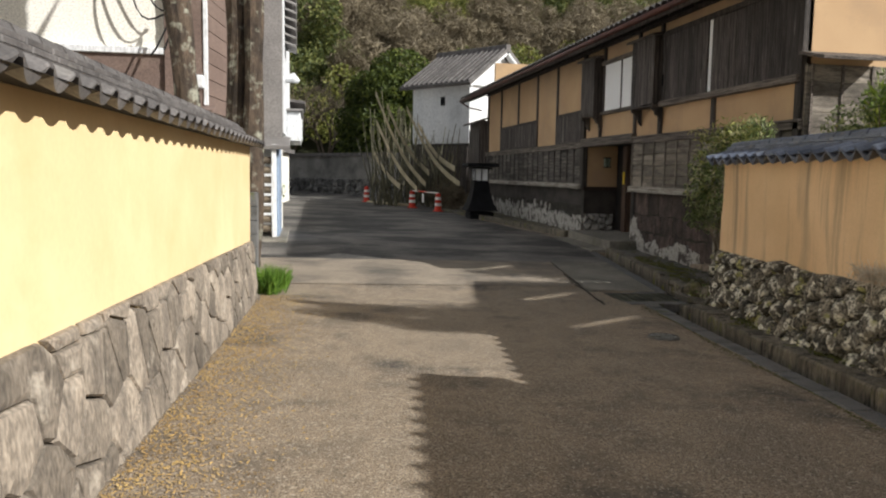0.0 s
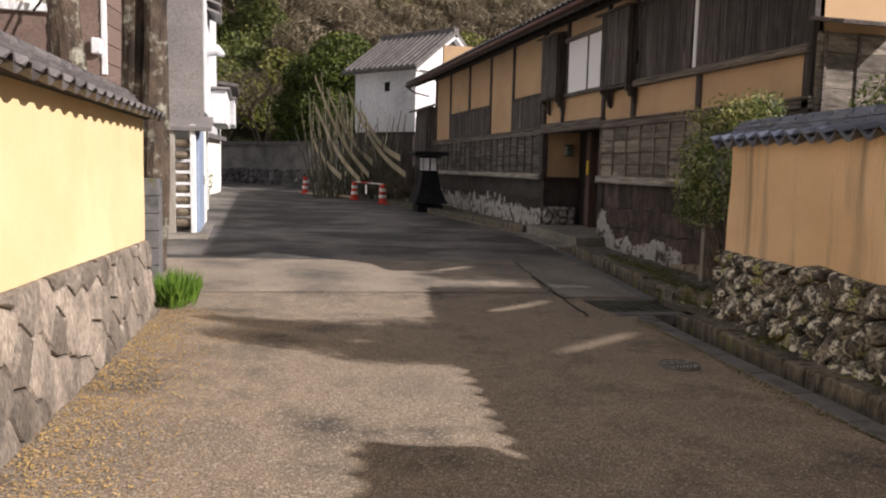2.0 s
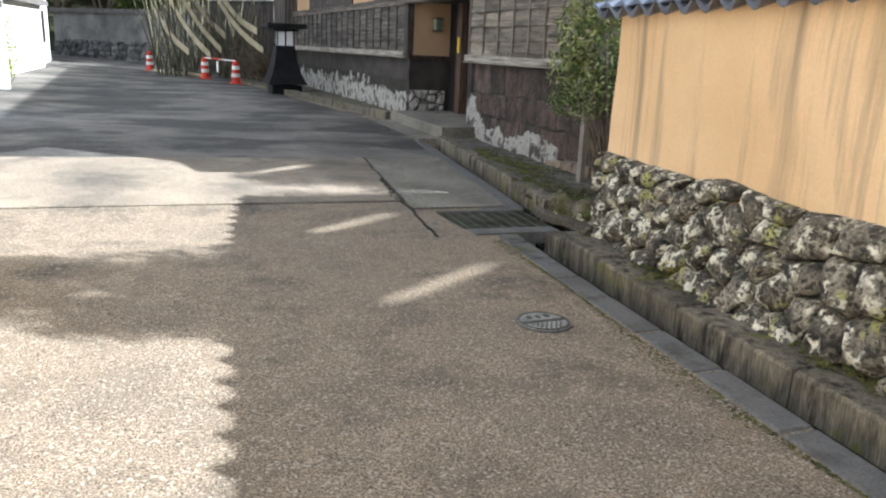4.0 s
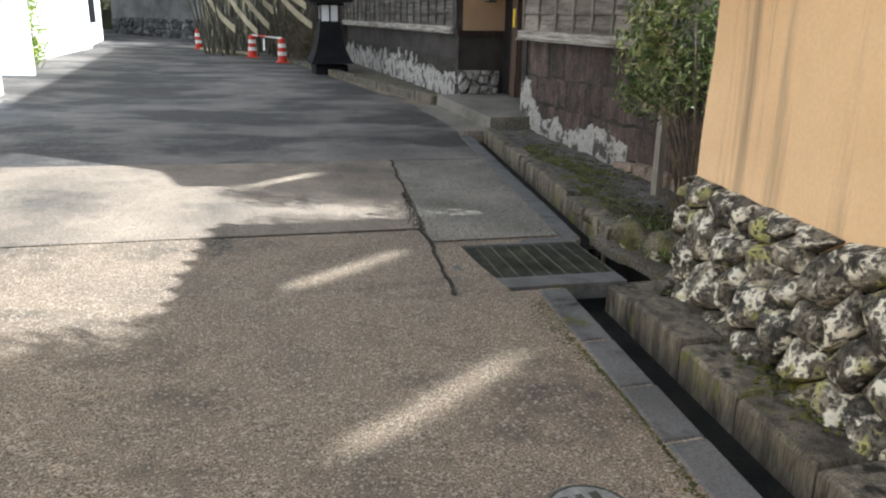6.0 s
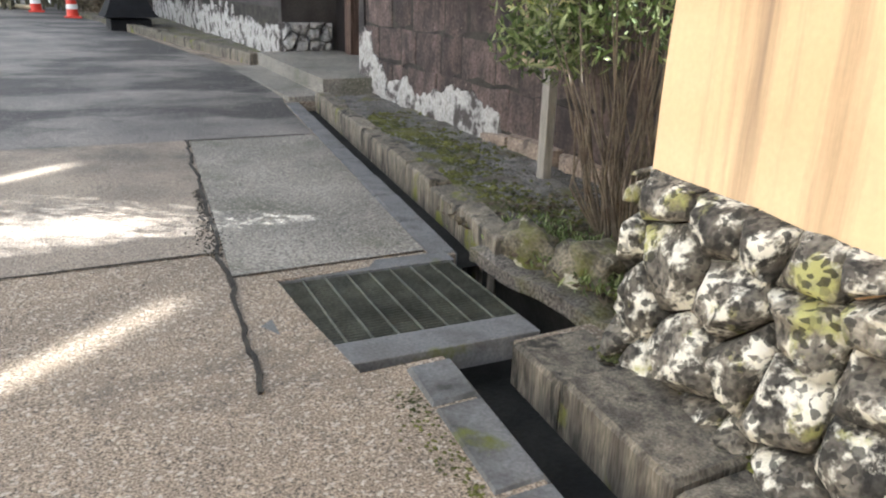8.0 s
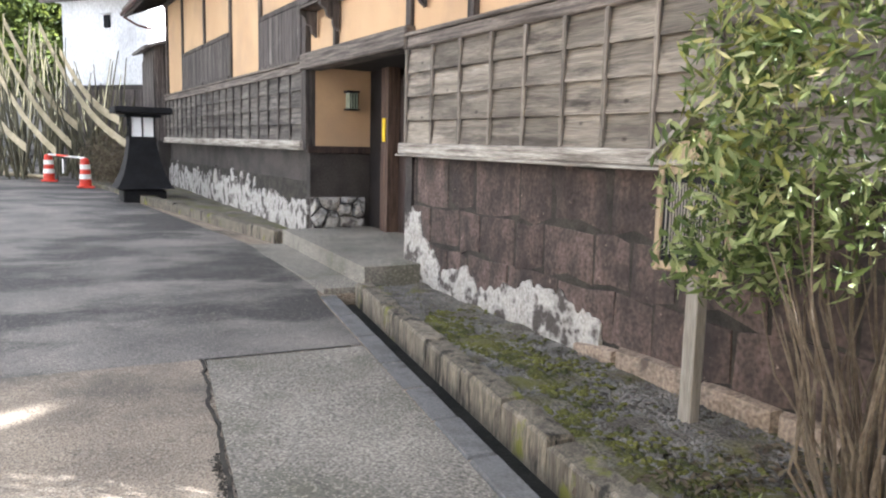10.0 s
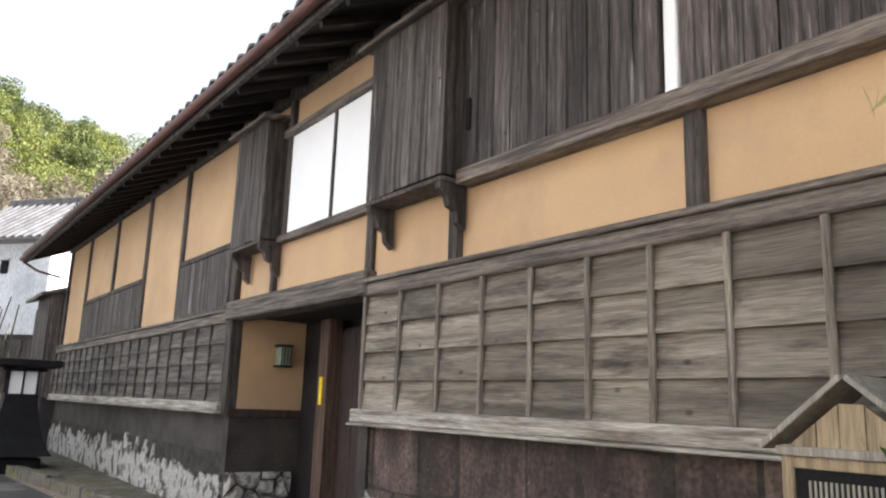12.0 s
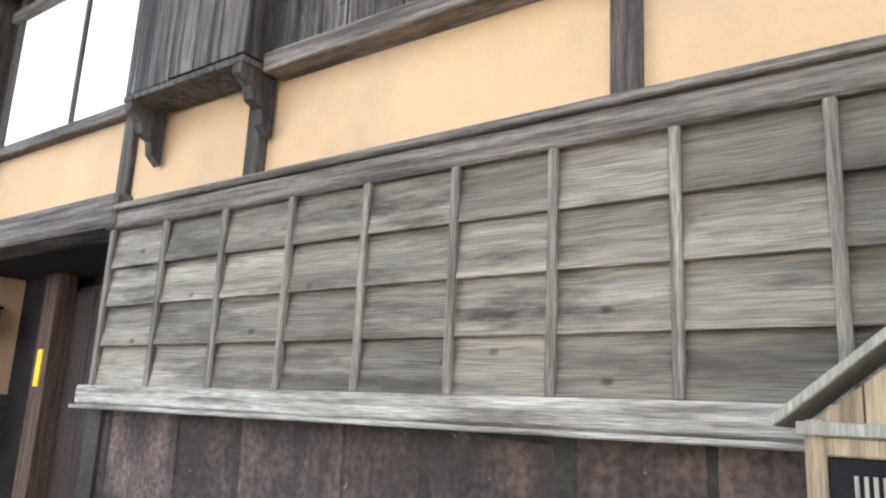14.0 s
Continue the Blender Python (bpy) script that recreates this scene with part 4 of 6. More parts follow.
for ya, yb in ((19.75, 21.8), (23.9, 26.05), (26.15, 28.45)):
    slat_win = hpart("slatted_window", 0.0, 0.05, ya, yb, 2.44, 3.2, M_WOODV)
    k = int((yb - ya) / 0.17)
    for i in range(k):
        c = ya + (i + 0.5) * (yb - ya) / k
        part("slat", span(HX - 0.022, HX - 0.002, c - 0.082, c + 0.08, 2.45, 3.18, 0.004), M_WOODV, slat_win)
    hpart("rail", -0.04, 0.04, ya, yb, 3.18, 3.26, M_POST)
    hpart("rail", -0.05, 0.04, ya, yb, 2.4, 2.46, M_POST)


def bracket(y, z):
    """A carved bracket below a shutter box."""
    prof = [(0, 0), (-0.24, 0), (-0.24, -0.05), (-0.17, -0.1), (-0.15, -0.17), (-0.08, -0.2), (-0.07, -0.28), (0, -0.34)]
    part("bracket", prism(prof, lambda u, v, d: (HX + u, y + d, z + v), -0.035, 0.035), M_POST, house, "carved dark timber bracket")


def shutter_box(y0, y1, z0, z1):
    b = part("shutter_box", span(HX - 0.22, HX + 0.02, y0 + 0.02, y1 - 0.02, z0, z1, 0.004), M_POST, house, "projecting plank shutter box")
    n = round((y1 - y0) / 0.21)
    for i in range(n):
        a, c = y0 + i * (y1 - y0) / n, y0 + (i + 1) * (y1 - y0) / n
        part("plank", span(HX - 0.245 + random.uniform(-0.004, 0.004), HX - 0.222, a + 0.004, c - 0.004, z0 - random.uniform(0, 0.02), z1, 0.004), M_WOODV, b)
    part("cap_board", box((HX - 0.14, (y0 + y1) / 2, z1 + 0.03), (0.42, y1 - y0 + 0.22, 0.04), Matrix.Rotation(radians(-9), 4, "Y"), 0.006), M_BEAM, b)
    part("base_rail", span(HX - 0.25, HX, y0, y1, z0 - 0.06, z0 - 0.022, 0.005), M_POST, b)
    bracket(y0 + 0.05, z0 - 0.06)
    bracket(y1 - 0.05, z0 - 0.06)


shutter_box(14.95, 16.05, 3.02, 4.4)
shutter_box(18.3, 19.2, 3.06, 4.42)
# sliding shutters of vertical planks
hpart("shutter_track", -0.12, 0.06, Y0, 14.95, 2.95, 3.06, M_BEAM, label="long grooved shutter track")
hpart("shutter_head", -0.1, 0.06, Y0, 14.95, 4.35, 4.45, M_POST)
for ya, yb, out in ((10.5, 13.0, -0.03), (13.12, 14.93, -0.06)):
    s = hpart("sliding_shutter", out, out + 0.03, ya, yb, 3.06, 4.36, M_POST)
    n = round((yb - ya) / 0.19)
    for i in range(n):
        a, c = ya + i * (yb - ya) / n, ya + (i + 1) * (yb - ya) / n
        part("plank", span(HX + out - 0.02 + random.uniform(-0.003, 0.003), HX + out - 0.002, a + 0.003, c - 0.003, 3.065, 4.36, 0.004), M_WOODV, s)
part("shutter_latch", span(HX - 0.11, HX - 0.08, 14.82, 14.86, 3.35, 3.6, 0.01), M_BLACK, house)
hpart("white_edge_board", -0.05, 0.03, 13.02, 13.11, 3.06, 4.36, M_PAPER, label="white painted board edge between shutters")
# paper window
win = hpart("window", 0.0, 0.03, 16.2, 18.2, 3.05, 4.3, M_PAPER, label="closed white shoji window")
hpart("pane", -0.012, -0.002, 16.2, 17.1, 3.1, 4.22, M_PAPER, win)
hpart("pane", -0.012, -0.002, 17.15, 18.14, 3.1, 4.22, M_PAPER, win)
hpart("mullion", -0.03, 0.0, 17.1, 17.15, 3.09, 4.23, M_POST, win)
hpart("window_frame", -0.06, 0.03, 16.1, 18.3, 3.02, 3.1, M_BEAM, win)
hpart("window_frame", -0.06, 0.03, 16.1, 18.3, 4.22, 4.32, M_BEAM, win)
# entrance recess
RX = 0.95
# back, ceiling and side panel have the recess's depth shade painted in
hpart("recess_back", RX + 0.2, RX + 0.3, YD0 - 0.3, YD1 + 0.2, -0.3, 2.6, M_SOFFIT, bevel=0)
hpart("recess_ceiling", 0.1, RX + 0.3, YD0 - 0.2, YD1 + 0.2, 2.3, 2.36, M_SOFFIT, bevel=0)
hpart("recess_wall", 0.0, RX + 0.2, YD1, YD1 + 0.15, 1.2, 2.3, M_HPLAST, label="ochre plaster recess cheek", bevel=0)
hpart("recess_rail", -0.02, RX, YD1 - 0.03, YD1 + 0.1, 1.12, 1.22, M_DOOR)
hpart("recess_base", 0.02, RX + 0.2, YD1, YD1 + 0.15, -0.4, 1.12, M_BASEPL, bevel=0)
hpart("recess_wall", 0.0, RX + 0.2, YD0 - 0.15, YD0, -0.4, 2.3, M_BASEPL, bevel=0)
hpart("door_post", RX - 0.12, RX + 0.06, 18.62, 18.85, -0.2, 2.3, M_DPOST, label="red-brown timber door post")
hpart("door_post", RX - 0.1, RX + 0.06, YD0 + 0.02, YD0 + 0.16, -0.2, 2.3, M_DOOR)
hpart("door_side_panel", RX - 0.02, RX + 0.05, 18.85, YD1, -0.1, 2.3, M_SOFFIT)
door = hpart("door", RX + 0.08, RX + 0.13, YD0 + 0.16, 18.62, -0.12, 2.2, M_DOOR, label="closed dark red-brown plank door")
for i in range(6):
    a = YD0 + 0.18 + i * 0.345
    hpart("door_plank", RX + 0.05, RX + 0.078, a, a + 0.335, -0.1, 2.15, M_DOOR, door)
hpart("door_threshold", RX - 0.15, RX + 0.15, YD0, YD1, -0.2, -0.02, M_BLOCK)
hpart("name_plate", RX - 0.14, RX - 0.122, 18.68, 18.76, 1.3, 1.62, M_YELLOW, label="small yellow upright sign plate", bevel=0.003)
lamp = thing("wall_lantern", "small green metal lattice lantern on the recess cheek", "lantern")
part("lantern_body", span(HX + 0.52, HX + 0.66, YD1 - 0.2, YD1 - 0.06, 1.75, 1.97, 0.01), M_LIMEGREEN, lamp)
part("lantern_cap", span(HX + 0.5, HX + 0.68, YD1 - 0.22, YD1 - 0.04, 1.97, 2.0, 0.01), M_BLACK, lamp)
part("lantern_base", span(HX + 0.5, HX + 0.68, YD1 - 0.22, YD1 - 0.04, 1.73, 1.75, 0.005), M_BLACK, lamp)
part("lantern_arm", span(HX + 0.57, HX + 0.61, YD1 - 0.06, YD1 - 0.003, 1.9, 1.93, 0.003), M_BLACK, lamp)
for i in range(4):
    part("lattice_bar", span(HX + 0.53 + i * 0.04, HX + 0.54 + i * 0.04, YD1 - 0.208, YD1 - 0.2, 1.76, 1.96, 0.001), M_BLACK, lamp)

# roof
EX, EZ, PITCH = 6.38, 4.56, 0.42
rise = PITCH * (HX + 2.9 - EX)
roof_poly = [(EX, EZ), (HX + 2.9, EZ + rise), (HX + 6.8, EZ + 0.05), (HX + 6.8, EZ - 0.05), (HX + 2.9, EZ + rise - 0.12), (EX, EZ - 0.09)]
roof = part("roof", prism(roof_poly, lambda u, v, d: (u, d, v), Y0 - 0.55, Y1 + 1.1), M_SOFFIT, house, "eave boards in a shade-black colour under grey tiles")
n_t = 82
tme = tile_mesh("house_eave_tile", (Y1 - Y0 + 1.65) / n_t * 0.99, 0.5, -0.05, 0.025, 0.0)
lay_tiles(roof, tme, M_TILE, (EX - 0.05, Y0 - 0.55, EZ + 0.085), (EX - 0.05, Y1 + 1.1, EZ + 0.085), (-1, 0, 0), math.atan(PITCH), n_t, "eave_tile")
bm = bmesh.new()
cols = 82 * 4
V = []
for r in range(9):
    d = 0.35 + r * 0.42
    for lift in (0.075, 0.045):
        row = []
        for c in range(cols + 1):
            y = Y0 - 0.55 + (Y1 - Y0 + 1.65) * c / cols
            row.append(bm.verts.new((EX + d + (0.42 if lift < 0.05 else 0), y, EZ + PITCH * (d + (0.42 if lift < 0.05 else 0)) + lift + 0.05 * abs(math.sin(math.pi * c / 4)))))
        V.append(row)
for a, b in zip(V, V[1:]):
    for c in range(cols):
        bm.faces.new((a[c], a[c + 1], b[c + 1], b[c]))
tagged(part("roof_tiles", bm, M_TILE, roof), kind="stuff")
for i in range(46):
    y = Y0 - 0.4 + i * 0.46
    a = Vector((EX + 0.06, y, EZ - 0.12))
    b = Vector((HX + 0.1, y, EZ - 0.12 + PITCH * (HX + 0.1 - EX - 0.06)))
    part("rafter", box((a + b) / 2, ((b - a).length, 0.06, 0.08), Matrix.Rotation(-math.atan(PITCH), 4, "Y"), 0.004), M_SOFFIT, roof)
part("fascia", span(EX - 0.01, EX + 0.05, Y0 - 0.55, Y1 + 1.1, EZ - 0.12, EZ - 0.0, 0.006), M_POST, roof)
part("eave_gutter", tube([(EX - 0.07, Y0 - 0.5, EZ - 0.03), (EX - 0.07, Y1 + 1.0, EZ - 0.03)], 0.055, 12), M_COPPER, roof, "red-brown half-round eave gutter", smooth=True)
part("downpipe", tube([(EX - 0.05, Y1 + 0.9, EZ - 0.1), (EX + 0.3, Y1 + 0.85, EZ - 0.3), (HX - 0.05, Y1 + 0.8, EZ - 0.4)], 0.03, 8), M_COPPER, roof)

# far bay of the house
hpart("bay", -0.3, 0.6, Y1 + 0.02, Y1 + 2.0, 1.2, 3.7, M_WOODV, label="dark boarded end bay", bevel=0.01)
for i in range(9):
    hpart("bay_plank", -0.33, -0.302, Y1 + 0.03 + i * 0.22, Y1 + 0.24 + i * 0.22, 1.25, 3.4, M_WOODV)
part("bay_roof", box((HX + 0.05, Y1 + 1.0, 3.8), (1.3, 2.4, 0.08), Matrix.Rotation(radians(-18), 4, "Y"), 0.01), M_TILE, house)
hpart("bay_base", -0.25, 0.6, Y1, Y1 + 2.0, -0.3, 1.19, M_BASEPL, bevel=0.01)
# lean-to board over the near gable
part("gable_pent_roof", box((HX + 0.55, Y0 - 0.28, 3.3), (1.3, 0.6, 0.05), Matrix.Rotation(radians(14), 4, "X"), 0.006), M_BEAM, house)
gp = part("gable_boarding", span(HX + 0.0, HX + 3.0, Y0 - 0.08, Y0 - 0.025, 0.2, 3.2, 0.004), M_WOODH, house)
for i in range(13):
    part("board", span(HX + 0.02, HX + 2.98, Y0 - 0.1, Y0 - 0.082, 0.25 + i * 0.225, 0.47 + i * 0.225, 0.003), M_WOODH, gp)
for i in range(6):
    part("batten", span(HX + 0.05 + i * 0.5, HX + 0.09 + i * 0.5, Y0 - 0.125, Y0 - 0.1, 0.2, 3.2, 0.003), M_BEAM, gp)


def base_place(u, v, d):
    return (HX + 0.06 - d, u, v)


# stone foot of the house: large tuff blocks by the entrance
tuff = part("stone_foot", span(HX + 0.03, HX + 0.1, Y0, YD0, -0.55, 1.17, 0), M_MORTAR, house)
courses = [-0.5, -0.12, 0.3, 0.7, 1.17]
for r in range(4):
    u = Y0 - 0.15 * (r % 2)
    while u < YD0 - 0.01:
        e = min(YD0, u + random.uniform(0.36, 0.72))
        if YD0 - e < 0.2:
            e = YD0
        lo, hi = courses[r], courses[r + 1]
        j = [random.uniform(-0.05, 0.05) for _ in range(6)]
        a = max(u, Y0)
        poly = [(a, lo + j[0] * (r > 0)), ((a + e) / 2, lo + j[1] * (r > 0)), (e + j[2] * 0.5, lo + j[2] * (r > 0)), (e - abs(j[3]) * 0.3, hi - abs(j[3]) * (r < 3)), ((a + e) / 2, hi - abs(j[4]) * (r < 3)), (a + abs(j[5]) * 0.3, hi - abs(j[5]) * (r < 3))]
        part("stone_block", stone_piece(poly, base_place, 0.05, 0.0015, 0.035 + random.uniform(-0.006, 0.006), 0.008, 0.014), M_TUFF, tuff)
        u = e


u = 10.5
while u < 13.3:
    e = u + random.uniform(0.4, 0.75)
    zt = ground_z(7.2, u) + 0.21 - 0.05 * max(0, u - 12)
    part("footing_stone", stone_piece([(u, zt - 0.4), (e, zt - 0.4), (e, zt + random.uniform(-0.03, 0.02)), ((u + e) / 2, zt + random.uniform(-0.01, 0.03)), (u, zt + random.uniform(-0.03, 0.02))], base_place, 0.05, 0.004, 0.1, 0.02, 0.04), M_FOOT, tuff)
    u = e


def lime_patch(y0, y1, top, parent):
    """A ragged skin of old lime left on the foot of the wall."""
    bm = bmesh.new()
    n = max(6, int((y1 - y0) / 0.035))
    V = []
    for i in range(n + 1):
        y = y0 + (y1 - y0) * i / n
        zt = top(y) + 0.09 * noise.noise((y * 5, 2, 0)) + 0.07 * noise.noise((y * 14, 5, 0))
        zb = min(zt - 0.02, ground_z(7.2, y) - 0.05)
        V.append([bm.verts.new((HX + 0.06 - d, y, zb + (zt - zb) * k / 6)) for k, d in ((0, 0.07), (1, 0.068), (2, 0.072), (3, 0.067), (4, 0.07), (5, 0.064), (6, 0.055), (6, 0.0))])
    for a, b in zip(V, V[1:]):
        for k in range(7):
            bm.faces.new((a[k], b[k], b[k + 1], a[k + 1]))
    for c in (V[0], V[-1]):
        bm.faces.new(c)
    part("lime_patch", bm, M_LIME, parent, "flaking whitish lime plaster")


lime_patch(15.6, 16.36, lambda y: 0.62 if y > 16.0 else 0.12 + 0.25 * (y - 15.6) / 0.4, tuff)
lime_patch(14.9, 15.6, lambda y: 0.02 + 0.12 * math.sin((y - 14.9) * 5), tuff)
lime_patch(13.2, 14.9, lambda y: 0.05 + 0.13 * math.sin((y - 13.2) * 2.2), tuff)
rubble = part("rubble_foot", span(HX + 0.03, HX + 0.1, YD1, Y1, -0.5, 0.7, 0), M_MORTAR, house)
for ya, yb, hh in ((19.5, 22.3, 0.42), (22.3, 26.4, 0.55), (26.4, 30.7, 0.5)):
    lime_patch(ya, yb, lambda y: hh + 0.16 * noise.noise((y * 1.7, 8, 0)) + 0.3 * noise.noise((y * 4.2, 3, 1)), rubble)
for poly in cells([(HX + 0.0 + 0.25 * i + random.uniform(-0.12, 0.12), -0.12 + 0.19 * r + random.uniform(-0.09, 0.09)) for i in range(5) for r in range(4)], HX + 0.02, HX + RX - 0.1, -0.2, 0.5):
    part("rubble_stone", stone_piece(poly, lambda u, v, d: (u, YD1 - d, v), 0.02, 0.006, 0.05, 0.05), M_LIME, rubble)

# entrance step and bridge over the gutter
step = thing("entrance_step", "worn grey concrete entrance step with a yellowish edge", "step", kind="structure")
part("step_top", prism([(6.62, 15.98), (8.1, 15.98), (8.4, 19.4), (6.85, 19.4)], lambda u, v, d: (u, v, d), -0.35, 0.06), M_SLAB, step)
part("step_apron", prism([(6.2, 16.0), (6.66, 15.97), (6.88, 19.3), (6.35, 19.4)], lambda u, v, d: (u, v, d), -0.35, -0.13), M_SLAB, step)


# ---- left-hand buildings ----
def lap_wall(name, x0, x1, y, z0, z1, h, material, parent):
    """Horizontal siding facing -y, one course a piece."""
    w = part(name, span(x0, x1, y, y + 0.2, z0, z1, 0), material, parent)
    z = z0
    while z < z1 - 0.02:
        part("siding_board", box(((x0 + x1) / 2, y - 0.012, z + h / 2), (x1 - x0, 0.02, h), Matrix.Rotation(radians(3), 4, "X"), 0.003), material, w)
        z += h
    return w


brown = thing("brown_house", "brown lap-sided house behind the garden wall", "house")
lap_wall("wall", -2.6, -1.87, 15.0, 2.6, 8.5, 0.3, M_BROWN, brown)
bw = part("wall", prism([(-2.07, 15.02), (-1.87, 15.02), (-1.55, 17.3), (-2.0, 17.3)], lambda u, v, d: (u, v, d), 2.6, 8.5), M_BROWN, brown)
for i in range(19):
    part("siding_board", prism([(-1.87, 15.0), (-1.845, 15.0), (-1.525, 17.3), (-1.55, 17.3)], lambda u, v, d: (u, v, d), 2.6 + i * 0.3, 2.885 + i * 0.3), M_BROWN, bw)
part("corner_trim", span(-1.91, -1.83, 14.95, 15.04, 2.7, 8.5, 0.01), M_WHITE, brown)
part("lower_wall", span(-6, -2.0, 15.2, 17.3, -0.2, 2.6, 0), M_CREAM, brown)
part("skirt_roof", box((-2.2, 14.8, 2.62), (1.0, 0.6, 0.06), Matrix.Rotation(radians(12), 4, "X"), 0.01), M_BROWN, brown)
meter = part("meter_box", span(-2.05, -1.9, 14.88, 14.96, 3.0, 3.25, 0.02), M_WHITE, brown, "small white wall meter")
cream = thing("cream_house", "cream rendered house with a brown lower storey", "house")
part("wall", span(-12, -2.62, 15.1, 22, 3.6, 9, 0), M_CREAM, cream)
part("lower_wall", span(-12, -2.62, 15.05, 22, -0.2, 3.6, 0), M_BROWN, cream)
part("band", span(-12, -2.62, 14.98, 15.1, 3.6, 3.72, 0.01), M_WHITE, cream)
part("roof", box((-8, 19, 9.1), (10.5, 7, 0.2), None, 0.02), M_TILE, cream)

# plain unseen house added behind the garden wall to back the glint lamps
behind = thing("house_behind_wall", "unseen plain plastered house with narrow panes, added behind the glint lamps", "house")
part("wall", span(-8, -4.52, 1.0, 10.0, -0.2, 6.6, 0), M_CREAM, behind)
part("roof", span(-8.4, -3.9, 0.6, 10.4, 6.6, 6.8, 0.02), M_TILE, behind)
for gx, gy, tall, wide in GLINTS:
    run = (gx + 4.2) / 0.821
    y, z = gy - run * 0.571, -0.25 + run * math.tan(SUN_EL)
    # the lamp in front makes the streak, not this pane
    sash = part("window", span(-4.52, -4.48, y - wide / 2 - 0.06, y + wide / 2 + 0.06, z - tall / 2 - 0.06, z + tall / 2 + 0.06, 0.006), M_POST, behind)
    part("pane", span(-4.478, -4.47, y - wide / 2, y + wide / 2, z - tall / 2, z + tall / 2, 0.001), M_CAST, sash)

grey = thing("grey_house", "tall house with grey sheet side and white street front", "house")
lap_wall("side_wall", -1.6, -0.58, 18.2, 2.2, 9.5, 0.62, M_GREYS, grey)
part("front_wall", span(-0.8, -0.56, 18.42, 24.5, 2.4, 9.5, 0), M_WHITE, grey)
part("back_wall", span(-8, -7.8, 18.4, 24.5, 0, 9.5, 0), M_WHITE, grey)
part("far_wall", span(-7.8, -0.8, 24.3, 24.5, 0, 9.5, 0), M_WHITE, grey)
part("side_wall_back", span(-7.8, -1.6, 18.3, 18.5, 2.2, 9.5, 0), M_GREYS, grey)
part("roof", span(-8.2, -0.3, 18.0, 24.8, 9.5, 9.7, 0.02), M_TILE, grey)
part("skirt_roof", box((-1.15, 17.9, 2.14), (1.5, 1.0, 0.09), Matrix.Rotation(radians(14), 4, "X"), 0.01), M_GREYS, grey)
part("balcony", span(-0.56, -0.2, 21, 24, 2.3, 3.1, 0.02), M_WHITE, grey, "white balcony box")
part("balcony_cap", span(-0.58, -0.12, 20.9, 24.1, 3.1, 3.16, 0.01), M_GREYS, grey)
for i in range(9):
    part("louvre_slat", box((-0.42, 20.0, 4.6 + i * 0.2), (0.3, 1.2, 0.05), Matrix.Rotation(radians(20), 4, "Y"), 0.006), M_GREYS, grey)
part("wall_lamp", tube([(-0.56, 19.5, 3.75), (-0.35, 19.5, 3.8), (-0.22, 19.5, 3.7)], [0.1, 0.13, 0.05], 10), M_WHITE, grey)
part("lower_side", span(-3, -1.25, 18.0, 18.2, -0.2, 2.2, 0), M_GREYW, grey)
part("lower_front", span(-0.85, -0.66, 19.6, 20.6, -0.2, 2.4, 0), M_CREAM, grey)
part("carport_wall", span(-2.3, -2.1, 18.5, 28, -0.2, 2.4, 0), M_CREAM, grey)
part("corner_post", span(-1.25, -1.08, 17.5, 17.65, -0.1, 2.1, 0.01), M_GREYW, grey)
part("corner_post", span(-0.8, -0.7, 17.5, 17.65, -0.1, 2.1, 0.01), M_WHITE, grey)
bd = part("side_door", span(-0.72, -0.65, 17.68, 19.5, -0.02, 2.1, 0.01), M_BLUE, grey, "faded blue sheet door")
part("door_handle", span(-0.65, -0.62, 19.2, 19.25, 0.9, 1.1, 0.005), M_CAST, bd)
for i in range(8):
    part("stacked_log", tube([(-1.07, 17.62, 0.2 + i * 0.22), (-0.82, 17.62, 0.2 + i * 0.22)], 0.08, 8), M_TWIG, grey)
part("porch_step", span(-1.3, -0.45, 16.6, 19.6, -0.3, 0.02, 0.02), M_SLAB, grey)
bp = thing("block_pier", "grey concrete block pier beside the garden wall", "pier")
for k in range(7):
    for q in range(2):
        part("concrete_block", span(-1.15, -0.74, 11.5 + q * 0.2, 11.695 + q * 0.2, -0.25 + k * 0.205, -0.052 + k * 0.205, 0.006), M_KERB, bp)
far_l = thing("cream_far_house", "low cream walled house with a dark eave along the lane", "house")
part("wall", prism([(-6, 28.6), (-1.65, 28.6), (-0.85, 35.6), (-6, 35.6)], lambda u, v, d: (u, v, d), -0.2, 2.3), M_CREAM, far_l)
part("roof", prism([(-6.2, 28.3), (-1.4, 28.3), (-0.6, 35.8), (-6.2, 35.8)], lambda u, v, d: (u, v, d), 2.3, 2.46), M_TILE, far_l)
part("corner_post", span(-1.75, -1.55, 28.35, 28.55, -0.2, 2.3, 0.01), M_WHITE, far_l)
white_l = thing("white_far_house", "white rendered house with a boxed balcony and low roof", "house")
part("wall", span(-5, -1.0, 36.2, 41, -0.2, 4.7, 0), M_WHITE, white_l)
part("balcony", span(-1.0, -0.27, 36.2, 39.5, 3.0, 4.1, 0.02), M_WHITE, white_l)
part("balcony_cap", span(-1.02, -0.2, 36.1, 39.6, 4.1, 4.18, 0.01), M_GREYS, white_l)
part("roof", box((-2.7, 38.6, 4.95), (5.2, 5.4, 0.14), Matrix.Rotation(radians(7), 4, "Y"), 0.02), M_TILE, white_l)
part("window", span(-0.995, -0.96, 37.0, 38.6, 1.0, 2.2, 0.01), M_BLACK, white_l)


